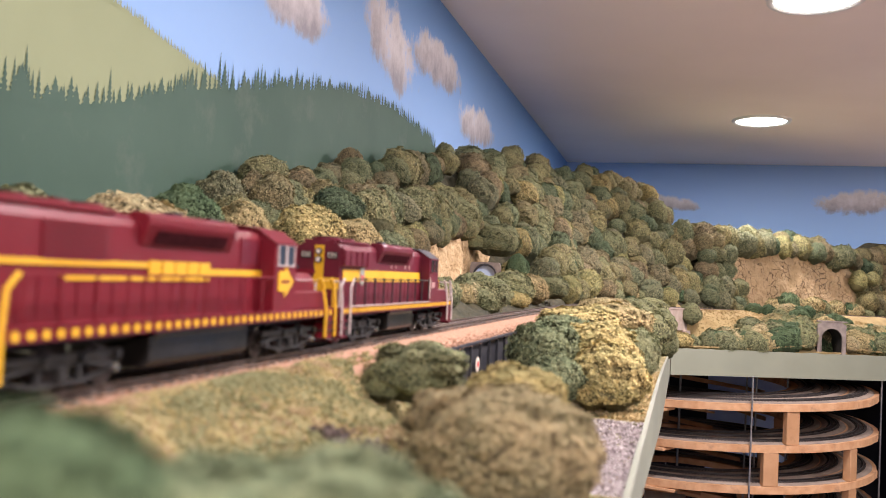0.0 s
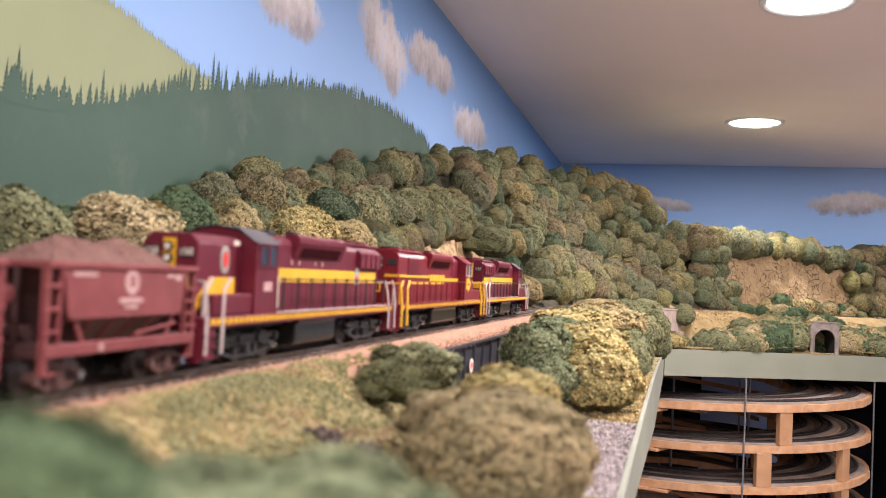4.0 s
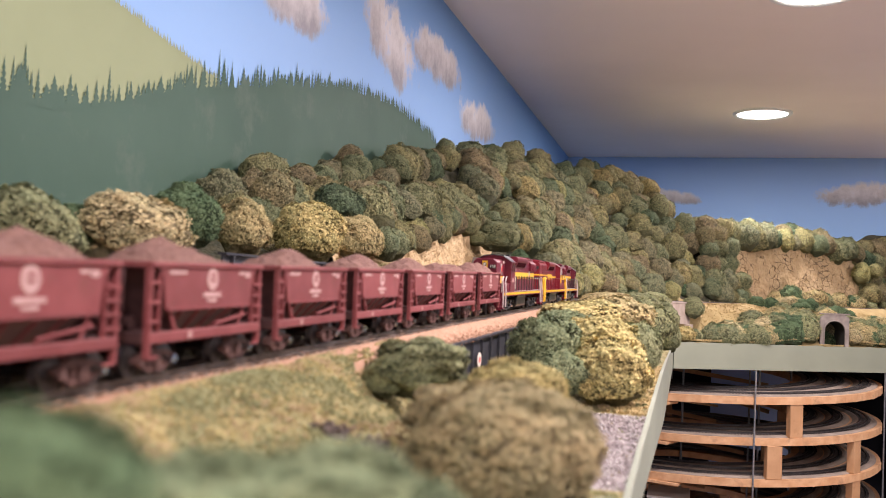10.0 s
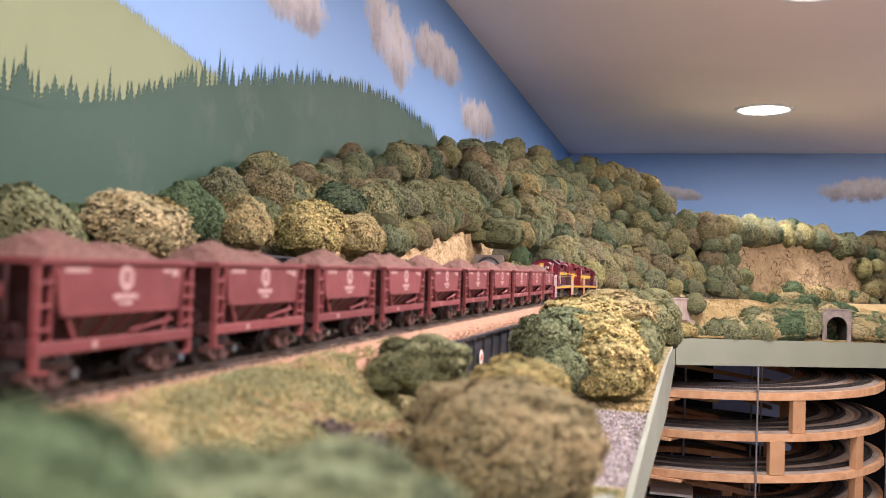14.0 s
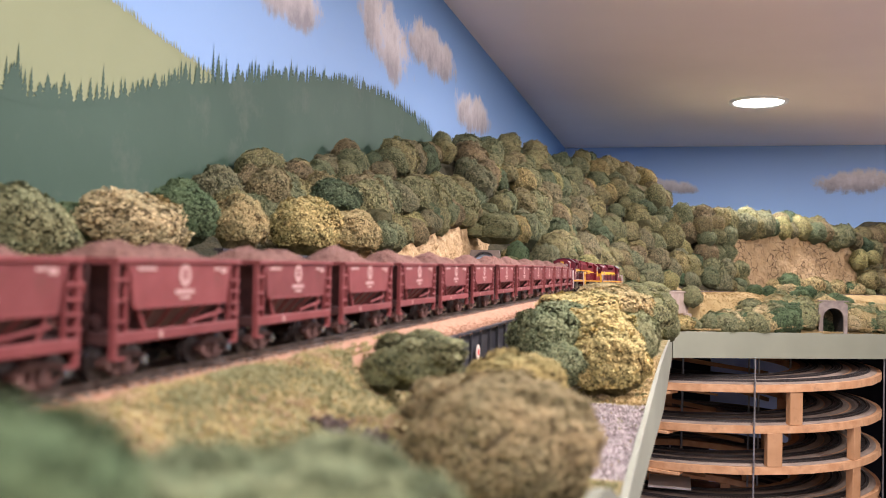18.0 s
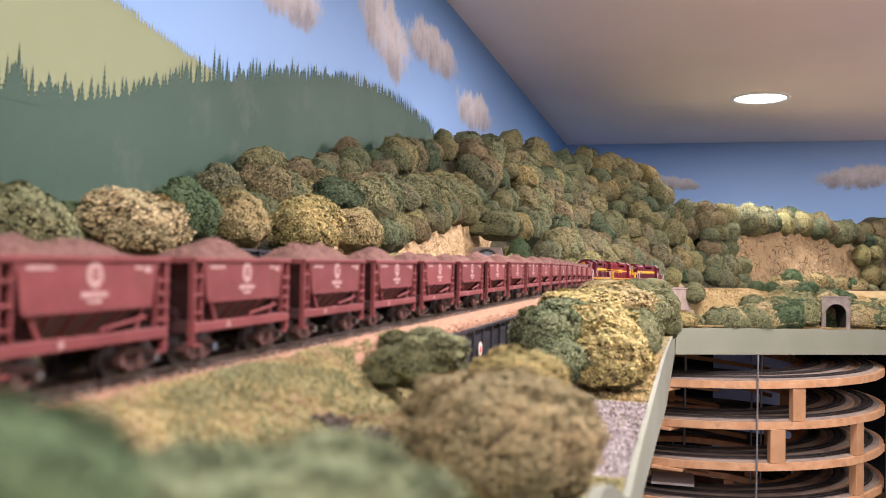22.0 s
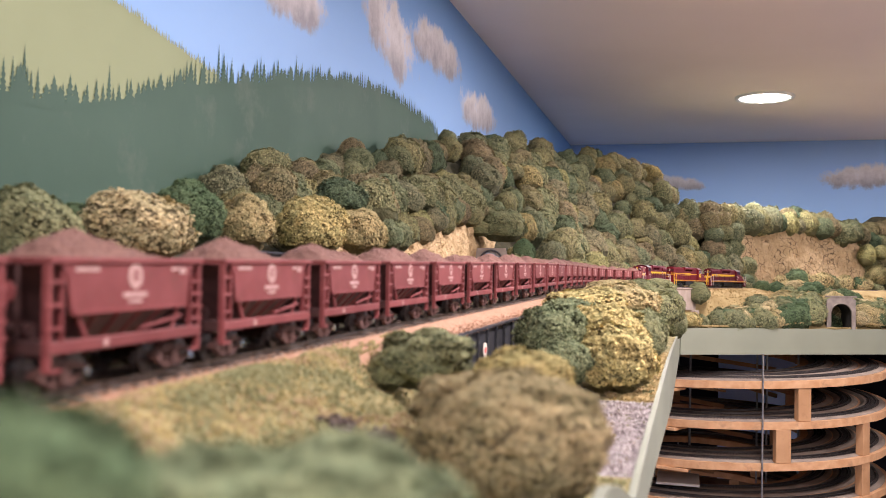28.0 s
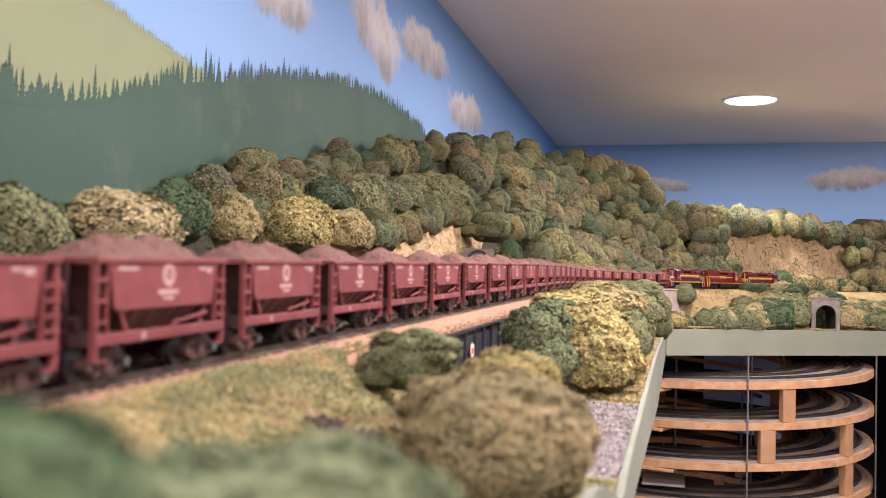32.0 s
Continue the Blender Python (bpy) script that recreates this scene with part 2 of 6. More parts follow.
M_REDDOT = surface("red_enamel", (0.6, 0.03, 0.03), (0.7, 0.05, 0.04), scale=60, rough=0.4)
M_SAGE = surface("grey_green_enamel", (0.3, 0.33, 0.28), (0.38, 0.41, 0.35), scale=90, rough=0.5)
M_CABROOF = surface("cab_roof_grey", (0.05, 0.047, 0.052), (0.085, 0.08, 0.085), scale=60, rough=0.6)
# Dark maroon that paints the shade of the recess in the brake housing.
M_GRID = surface("brake_grid_shade", (0.035, 0.01, 0.012), (0.06, 0.016, 0.02), scale=300, rough=0.7)
M_GLASS = surface("dark_window", (0.02, 0.022, 0.025), (0.04, 0.042, 0.045), scale=60, rough=0.1)
M_LAMP = emit("lamp_glow", (1.0, 0.97, 0.93), 14.0)
M_TRIM = surface("lamp_trim", (0.8, 0.8, 0.8), (0.85, 0.85, 0.85), scale=20, rough=0.4)
M_RIDGE = surface("mural_dark_green", (0.046, 0.096, 0.066), (0.064, 0.12, 0.085), scale=5, rough=0.7, bump_scale=120, bump_d=0.0004, bump_s=0.25, grime=(0.1, 0.14, 0.108), grime_scale=14)
M_FARHILL = surface("mural_pale_green", (0.285, 0.325, 0.175), (0.32, 0.36, 0.2), scale=4, rough=0.65, bump_scale=120, bump_d=0.0004, bump_s=0.2)


M_GRID.node_tree.nodes["Principled BSDF"].inputs["Specular IOR Level"].default_value = 0.0
for gloss in (M_MAROON, M_BRIGHT, M_ORECAR):
    gloss.node_tree.nodes["Principled BSDF"].inputs["Specular IOR Level"].default_value = 0.32


def rock_material():
    """Tan plaster rock, with dark stain in its cracks."""
    m, nt, b = mat_new("tan_rock")
    v = coords(nt)
    base = ramp(nt, noise_tex(nt, v, 24, 5, 0.65), [(0.3, (0.4, 0.28, 0.15)), (0.55, (0.5, 0.365, 0.205)), (0.8, (0.58, 0.435, 0.26))])
    warp = mix(nt, 0.07, v, nt.nodes.new("ShaderNodeTexNoise").outputs["Color"])
    vo = nt.nodes.new("ShaderNodeTexVoronoi")
    vo.feature = "DISTANCE_TO_EDGE"
    vo.inputs["Scale"].default_value = 40
    nt.links.new(warp, vo.inputs["Vector"])
    gate = ramp(nt, noise_tex(nt, v, 14, 3), [(0.44, (0, 0, 0)), (0.56, (1, 1, 1))])
    line = ramp(nt, vo.outputs["Distance"], [(0.015, (1, 1, 1)), (0.06, (0, 0, 0))])
    line = mix(nt, 1.0, line, gate, "MULTIPLY")
    base = mix(nt, ramp(nt, noise_tex(nt, v, 75, 5, 0.75), [(0.58, (0, 0, 0)), (0.68, (0.8, 0.8, 0.8))]), base, (0.14, 0.095, 0.05))
    base = mix(nt, line, base, (0.12, 0.08, 0.045))
    nt.links.new(base, b.inputs["Base Color"])
    b.inputs["Roughness"].default_value = 0.95
    bump(nt, b, noise_tex(nt, v, 110, 5, 0.7), 0.8, 0.004)
    return m


M_ROCK = rock_material()
# Yellower rock paint, brightened to make up for light the trees block.
M_ROCK_LIT = surface("lit_rock_cut", (0.5, 0.35, 0.18), (0.66, 0.49, 0.28), scale=30, rough=0.95, bump_scale=90, bump_d=0.004, bump_s=0.9, grime=(0.3, 0.2, 0.1), grime_scale=50)


def ore_material():
    m, nt, b = mat_new("ore_pellets")
    v = coords(nt)
    n = noise_tex(nt, v, 900, 3, 0.7)
    nt.links.new(ramp(nt, n, [(0.3, (0.09, 0.042, 0.034)), (0.5, (0.2, 0.1, 0.078)), (0.75, (0.32, 0.175, 0.138))]), b.inputs["Base Color"])
    b.inputs["Roughness"].default_value = 0.9
    bump(nt, b, noise_tex(nt, v, 1100, 3, 0.7), 1.0, 0.0008)
    return m


M_ORE = ore_material()


def sky_material(name, low, high, z0, z1, clouds, axis):
    """Painted sky: paler towards the bottom, with soft grey and cream clouds. clouds: along, z, half length, half height, lean."""
    m, nt, b = mat_new(name)
    geo = nt.nodes.new("ShaderNodeNewGeometry")
    sep = nt.nodes.new("ShaderNodeSeparateXYZ")
    nt.links.new(geo.outputs["Position"], sep.inputs[0])

    def math_node(op, a, c):
        n = nt.nodes.new("ShaderNodeMath")
        n.operation = op
        for sock, v in zip(n.inputs, (a, c)):
            if isinstance(v, (int, float)):
                sock.default_value = v
            else:
                nt.links.new(v, sock)
        return n.outputs[0]
    along, up = sep.outputs[axis], sep.outputs[2]
    f = math_node("DIVIDE", math_node("SUBTRACT", up, z0), z1 - z0)
    wob = noise_tex(nt, geo.outputs["Position"], 3.0, 3)
    f = math_node("ADD", f, math_node("MULTIPLY", math_node("SUBTRACT", wob, 0.5), 0.25))
    base = ramp(nt, f, [(0.0, low), (1.0, high)], True)
    fine = noise_tex(nt, geo.outputs["Position"], 16, 6, 0.7)
    streak = noise_tex(nt, coords(nt, (30.0, 30.0, 7.0)), 1.0, 5, 0.62)
    for i, (a, z, ha, hz, lean) in enumerate(clouds):
        da = math_node("DIVIDE", math_node("SUBTRACT", along, a), ha)
        dz = math_node("DIVIDE", math_node("SUBTRACT", math_node("SUBTRACT", up, z), math_node("MULTIPLY", math_node("SUBTRACT", along, a), lean)), hz)
        d = math_node("ADD", math_node("MULTIPLY", da, da), math_node("MULTIPLY", dz, dz))
        d = math_node("ADD", d, math_node("MULTIPLY", math_node("SUBTRACT", fine, 0.5), 2.3))
        d = math_node("ADD", d, math_node("MULTIPLY", math_node("SUBTRACT", streak, 0.5), 0.9))
        cover = ramp(nt, d, [(0.3, (0.92, 0.92, 0.92)), (1.25, (0, 0, 0))], True)
        tone = ramp(nt, math_node("ADD", math_node("MULTIPLY", dz, 0.3), math_node("ADD", math_node("MULTIPLY", fine, 0.7), math_node("MULTIPLY", streak, 0.3))), [(0.25, (0.3, 0.27, 0.27)), (0.45, (0.54, 0.49, 0.47)), (0.66, (0.78, 0.73, 0.7))])
        base = mix(nt, cover, base, tone)
    nt.links.new(base, b.inputs["Base Color"])
    b.inputs["Roughness"].default_value = 0.6
    bump(nt, b, noise_tex(nt, geo.outputs["Position"], 130, 3), 0.2, 0.0005)
    return m


M_SKY_LEFT = sky_material("mural_sky", (0.28, 0.47, 0.78), (0.185, 0.37, 0.7), 1.7, 2.12, [(1.09, 1.882, 0.13, 0.05, 0.1), (1.49, 1.935, 0.165, 0.078, -0.15), (1.795, 1.985, 0.22, 0.055, 0.05), (2.18, 1.927, 0.22, 0.058, 0.08)], 1)
M_SKY_BACK = sky_material("backdrop_sky", (0.36, 0.6, 0.98), (0.34, 0.54, 0.9), 1.76, 2.1, [(0.71, 1.968, 0.2, 0.055, 0.05), (-0.05, 1.945, 0.13, 0.035, -0.1)], 0)


# ---------------------------------------------------------------- mesh helpers
def part(name, bm, material, parent=None, label="", smooth=False):
    me = bpy.data.meshes.new(name)
    bm.to_mesh(me)
    bm.free()
    if smooth:
        me.shade_smooth()
    me.materials.append(material)
    ob = new(name, me)
    ob.parent = parent
    return tagged(ob, label)


def share(name, me, parent, m=None, label=""):
    ob = new(name, me)
    ob.parent = parent
    if m is not None:
        ob.matrix_basis = m
    return tagged(ob, label)


def mesh_of(name, bm, material, smooth=False):
    me = bpy.data.meshes.new(name)
    bm.to_mesh(me)
    bm.free()
    if smooth:
        me.shade_smooth()
    me.materials.append(material)
    return me


def box(x0, x1, y0, y1, z0, z1, bevel=0.0, bm=None, m=None):
    bm2 = bmesh.new()
    bmesh.ops.create_cube(bm2, size=1)
    bmesh.ops.transform(bm2, matrix=Matrix.Translation(((x0 + x1) / 2, (y0 + y1) / 2, (z0 + z1) / 2)) @ Matrix.Diagonal((x1 - x0, y1 - y0, z1 - z0, 1)), verts=bm2.verts)
    if bevel:
        bmesh.ops.bevel(bm2, geom=bm2.edges[:], offset=bevel, segments=1, affect="EDGES", profile=0.5)
    if m is not None:
        bmesh.ops.transform(bm2, matrix=m, verts=bm2.verts)
    return join(bm, bm2)


def join(bm, bm2):
    if bm is None:
        return bm2
    me = bpy.data.meshes.new("tmp")
    bm2.to_mesh(me)
    bm2.free()
    bm.from_mesh(me)
    bpy.data.meshes.remove(me)
    return bm


def rod(p0, p1, r, seg=8, bm=None, r2=None):
    p0, p1 = Vector(p0), Vector(p1)
    bm2 = bmesh.new()
    bmesh.ops.create_cone(bm2, cap_ends=True, segments=seg, radius1=r, radius2=r if r2 is None else r2, depth=(p1 - p0).length)
    q = (p1 - p0).to_track_quat("Z", "Y").to_matrix().to_4x4()
    bmesh.ops.transform(bm2, matrix=Matrix.Translation((p0 + p1) / 2) @ q, verts=bm2.verts)
    return join(bm, bm2)


def prism(poly, lo, hi, axis="x", bm=None, bevel=0.0):
    """Extrudes a polygon. axis x: poly in (y, z); y: poly in (x, z); z: poly in (x, y)."""
    bm2 = bmesh.new()
    place = {"x": lambda a, b, c: (c, a, b), "y": lambda a, b, c: (a, c, b), "z": lambda a, b, c: (a, b, c)}[axis]
    low = [bm2.verts.new(place(a, b, lo)) for a, b in poly]
    top = [bm2.verts.new(place(a, b, hi)) for a, b in poly]
    n = len(poly)
    bm2.faces.new(low)
    bm2.faces.new(top[::-1])
    for i in range(n):
        bm2.faces.new((low[i], top[i], top[(i + 1) % n], low[(i + 1) % n]))
    bmesh.ops.recalc_face_normals(bm2, faces=bm2.faces)
    if bevel:
        bmesh.ops.bevel(bm2, geom=bm2.edges[:], offset=bevel, segments=1, affect="EDGES", profile=0.5)
    return join(bm, bm2)


def tube(points, r, seg=6):
    bm = None
    for a, b in zip(points, points[1:]):
        bm = rod(a, b, r, seg, bm)
    return bm


def grid(us, vs, f):
    bm = bmesh.new()
    rows = [[bm.verts.new(f(u, v)) for v in vs] for u in us]
    for r0, r1 in zip(rows, rows[1:]):
        for i in range(len(vs) - 1):
            bm.faces.new((r0[i], r1[i], r1[i + 1], r0[i + 1]))
    return bm


def empty(name, m=None):
    ob = new(name)
    ob.empty_display_size = 0.01
    if m is not None:
        ob.matrix_basis = m
    return ob


def fbm(x, y, z=0.0, octaves=4):
    return sum(noise.noise(Vector((x, y, z)) * 2 ** i) / 2 ** i for i in range(octaves))


# ---------------------------------------------------------------- line of the track
KNOT_S = np.array([-1, 0.6, 0.9, 1.15, 1.4, 1.65, 1.9, 2.2, 2.6, 3.2])
KNOT_K = np.array([0.0, 0.042, -0.092, -0.140, 0.079, 0.476, 0.322, 0.539, 0.539, 0.187])
LINE_S = np.arange(0, 4.4, 0.01)
LINE_H = -0.0084 + np.cumsum(np.interp(LINE_S, KNOT_S, KNOT_K)) * 0.01
HALF = 0.0165
LINE_X = -0.1547 + np.cumsum(np.sin(LINE_H)) * 0.01 - HALF * np.cos(LINE_H)
LINE_Y = np.cumsum(np.cos(LINE_H)) * 0.01 + HALF * np.sin(LINE_H)
RISE_S = np.array([-3.2, 0.15, 0.5, 0.9, 1.3, 1.8, 2.3, 2.8, 3.4, 4.4])
RISE_Z = np.array([1.400, 1.4668, 1.4745, 1.4836, 1.4897, 1.4925, 1.4945, 1.4955, 1.497, 1.499])


def rail_z(s):
    return float(np.mean(np.interp(s + np.linspace(-0.12, 0.12, 7), RISE_S, RISE_Z)))


def along(s):
    """x, y, heading (to the right of +y) of the track's middle at s."""
    if s < 0:
        h = float(LINE_H[0])
        return float(LINE_X[0]) + math.sin(h) * s, float(LINE_Y[0]) + math.cos(h) * s, h
    return float(np.interp(s, LINE_S, LINE_X)), float(np.interp(s, LINE_S, LINE_Y)), float(np.interp(s, LINE_S, LINE_H))


def beside(s, n, z=0.0):
    """The point n to the left of the track at s, z over the rails."""
    x, y, h = along(s)
    return Vector((x - n * math.cos(h), y + n * math.sin(h), rail_z(s) + z))


def on_track(s):
    x, y, h = along(s)
    slope = math.atan((rail_z(s + 0.04) - rail_z(s - 0.04)) / 0.08)
    return Matrix.Translation((x, y, rail_z(s))) @ Euler((slope, 0, -h)).to_matrix().to_4x4()


ALL_S = np.arange(-3.0, 4.39, 0.02)
ALL_P = np.array([along(s)[:2] for s in ALL_S])


def locate(x, y):
    """s and the distance to the left of the track for a place."""
    d = (ALL_P[:, 0] - x) ** 2 + (ALL_P[:, 1] - y) ** 2
    i = int(np.argmin(d))
    s = float(ALL_S[i])
    px, py, h = along(s)
    s += (x - px) * math.sin(h) + (y - py) * math.cos(h)
    return s, -(x - px) * math.cos(h) + (y - py) * math.sin(h)


def step(a, b, v):
    t = min(1.0, max(0.0, (v - a) / (b - a)))
    return t * t * (3 - 2 * t)


EDGE_X, ROAD_Z, CORNER_Y = -0.0205, 1.420, 2.30


def front_y(x):
    """The fascia's line round the far bend."""
    return CORNER_Y + 0.594 * max(0.0, x - EDGE_X)


CREST_S = np.array([-3, 0.45, 0.75, 0.84, 0.92, 1.02, 1.2, 1.4, 1.6, 2.0, 2.17, 2.4, 2.5, 2.6, 2.75, 2.87, 3.0, 3.4, 3.6, 3.72, 3.85, 4.4])
CREST_H = np.array([0.01, 0.015, 0.03, 0.07, 0.12, 0.14, 0.172, 0.205, 0.258, 0.315, 0.325, 0.338, 0.348, 0.36, 0.365, 0.345, 0.28, 0.25, 0.27, 0.33, 0.43, 0.45])


def ground_z(x, y):
    s, n = locate(x, y)
    zt = rail_z(s) - 0.0045
    if n >= 0:
        z = zt - 0.009
        shelf = 1.5 - 0.004
        k = step(1.5, 1.68, s)
        bench = zt + (shelf - zt) * step(0.035, 0.075, n)
        rise = (1.5 + float(np.interp(s, CREST_S, CREST_H))) - shelf
        wide = 0.19 if s < 1.6 else 0.19 + 0.25 * min(1, (s - 1.6) / 1.2)
        near = bench + max(0, rise) * step(0.15, 0.15 + wide, n) if k < 1 else 0
        cut = step(0.9, 1.05, s) * (1 - step(1.58, 1.66, s))
        if cut > 0:
            near = near * (1 - cut) + cut * (bench if n < 0.2 else max(near, shelf + 0.076))
        far = zt + (1.5 + float(np.interp(s, CREST_S, CREST_H)) - zt) * (step(0.03, 0.32 + 0.05 * step(1.8, 2.6, s), n) * 0.4 + 0.6 * min(1, max(0, (n - 0.03) / (0.27 + 0.05 * step(1.8, 2.6, s)))))
        face = step(2.74, 2.86, s) * (1 - step(3.6, 3.74, s))
        if face > 0:
            far = far * (1 - face) + face * (zt if n < 0.15 else max(far, zt + 0.198 - 0.04 * step(3.45, 3.62, s)))
        z2 = near * (1 - k) + far * k
        z2 -= 0.01 * step(0.2, 0.3, n)
        if s > 2.8:
            z2 -= max(0.0, z2 - 1.6) * step(2.8, 3.0, s) * step(0.24, 0.29, n)
        return z if n < 0.035 else z2
    m = -n
    low = ROAD_Z if s < 0.62 else ROAD_Z - 0.025 * step(0.7, 2.2, s)
    if s < 0.62:
        top = zt + 0.0008 - 0.036 * step(0.05, 0.15, m) - 0.013 * step(0.022, 0.06, m)
        k = step(0.3, 0.42, s + 0.5 * max(0, m - 0.06))
        z = top * (1 - k) + (low + (zt - low) * (1 - step(0.022, 0.05, m))) * k
    else:
        reach = 0.05 + 0.06 * step(1.6, 2.1, s) * (1 - step(2.2, 2.32, s)) + 0.14 * step(2.5, 2.8, s)
        if 2.27 < s < 2.49:
            reach = 0.01
        z = low + (zt - 0.002 - low) * (1 - step(0.022, 0.022 + reach, m))
    if s > 2.5:
        k = step(2.5, 2.8, s)
        z = z * (1 - k) + k * (low + (zt + 0.001 - low) * (1 - 0.35 * step(0.05, 0.18, m) - 0.65 * min(1, max(0, (m - 0.06) / 0.34))))
    if m < (0.0205 if s < 0.37 else 0.019 if s > 2.55 else 0.03):
        z = min(z, zt - 0.009)
    if 0.5 < y < 0.79 and m < 0.06 and n < 0.03 and s < 1:
        z = ROAD_Z if m > -1 else z
    if abs(x - 0.395) < 0.042 and 2.5 < y < 2.68:
        z = min(z, 1.391)
    return z


# ---------------------------------------------------------------- the room
def room():
    t = 0.12
    y0, x1 = -3.3, 2.7
    walls = [("wall_left", (WALL_X - t, WALL_X, y0, BACK_Y + t, 0, CEIL_Z), M_SKY_LEFT, "wall painted as a blue sky with soft clouds"),
             ("wall_back", (WALL_X, x1, BACK_Y, BACK_Y + t, 0, CEIL_Z), M_SKY_BACK, "end wall painted as a deepening blue sky"),
             ("wall_right", (x1, x1 + t, y0, BACK_Y + t, 0, CEIL_Z), M_ROOM, "unseen wall, toned for fill light"),
             ("wall_front", (WALL_X, x1, y0 - t, y0, 0, CEIL_Z), M_ROOM, "unseen wall, toned for fill light")]
    for name, b, m, lab in walls:
        tagged(part(name, box(*b), m), lab, "wall", kind="structure")
    tagged(part("floor", box(WALL_X, x1, y0, BACK_Y, -0.1, 0), M_FLOOR), "unseen floor, toned for bounced light", "floor", kind="structure")
    tagged(part("ceiling", box(WALL_X - t, x1 + t, y0 - t, BACK_Y + t, CEIL_Z, CEIL_Z + 0.1), M_CEIL), "flat ceiling with matt off-white paint", "ceiling", kind="structure")
    for x, y in LAMPS:
        lamp = tagged(empty("ceiling_light", pose(x, y, CEIL_Z)), "round white recessed ceiling light, switched on", "ceiling light", "ceiling lights")
        bm = bmesh.new()
        ring = []
        for i in range(40):
            a = 2 * math.pi * i / 40
            ring.append([bm.verts.new((r * math.cos(a), r * math.sin(a), z)) for r, z in ((0.078, -0.002), (0.082, -0.007), (0.092, -0.006), (0.094, 0.0))])
        for i in range(40):
            p, q = ring[i], ring[(i + 1) % 40]
            for k in range(3):
                bm.faces.new((p[k], q[k], q[k + 1], p[k + 1]))
        part("trim_ring", bm, M_TRIM, lamp, smooth=True)
        bm = bmesh.new()
        bmesh.ops.create_circle(bm, cap_ends=True, segments=40, radius=0.08)
        bmesh.ops.translate(bm, vec=(0, 0, -0.003), verts=bm.verts)
        part("diffuser", bm, M_LAMP, lamp, "glowing white diffuser")
        li = bpy.data.lights.new("downlight", "AREA")
        li.shape, li.size, li.energy, li.color, li.spread = "DISK", 0.15, LAMP_POWER * (0.8 if y > 3 else 1.08), (1.0, 0.885, 0.93), radians(180)
        lo = new("downlight", li)
        lo.matrix_basis = pose(x, y, CEIL_Z - 0.012)


RIDGE_Y = [0.567, 0.618, 0.656, 0.707, 0.759, 0.798, 0.852, 0.912, 0.981, 1.058, 1.167, 1.251, 1.374, 1.52, 1.661, 1.83]
RIDGE_Z = [1.637, 1.639, 1.646, 1.659, 1.676, 1.69, 1.706, 1.721, 1.736, 1.755, 1.78, 1.797, 1.814, 1.826, 1.819, 1.803]


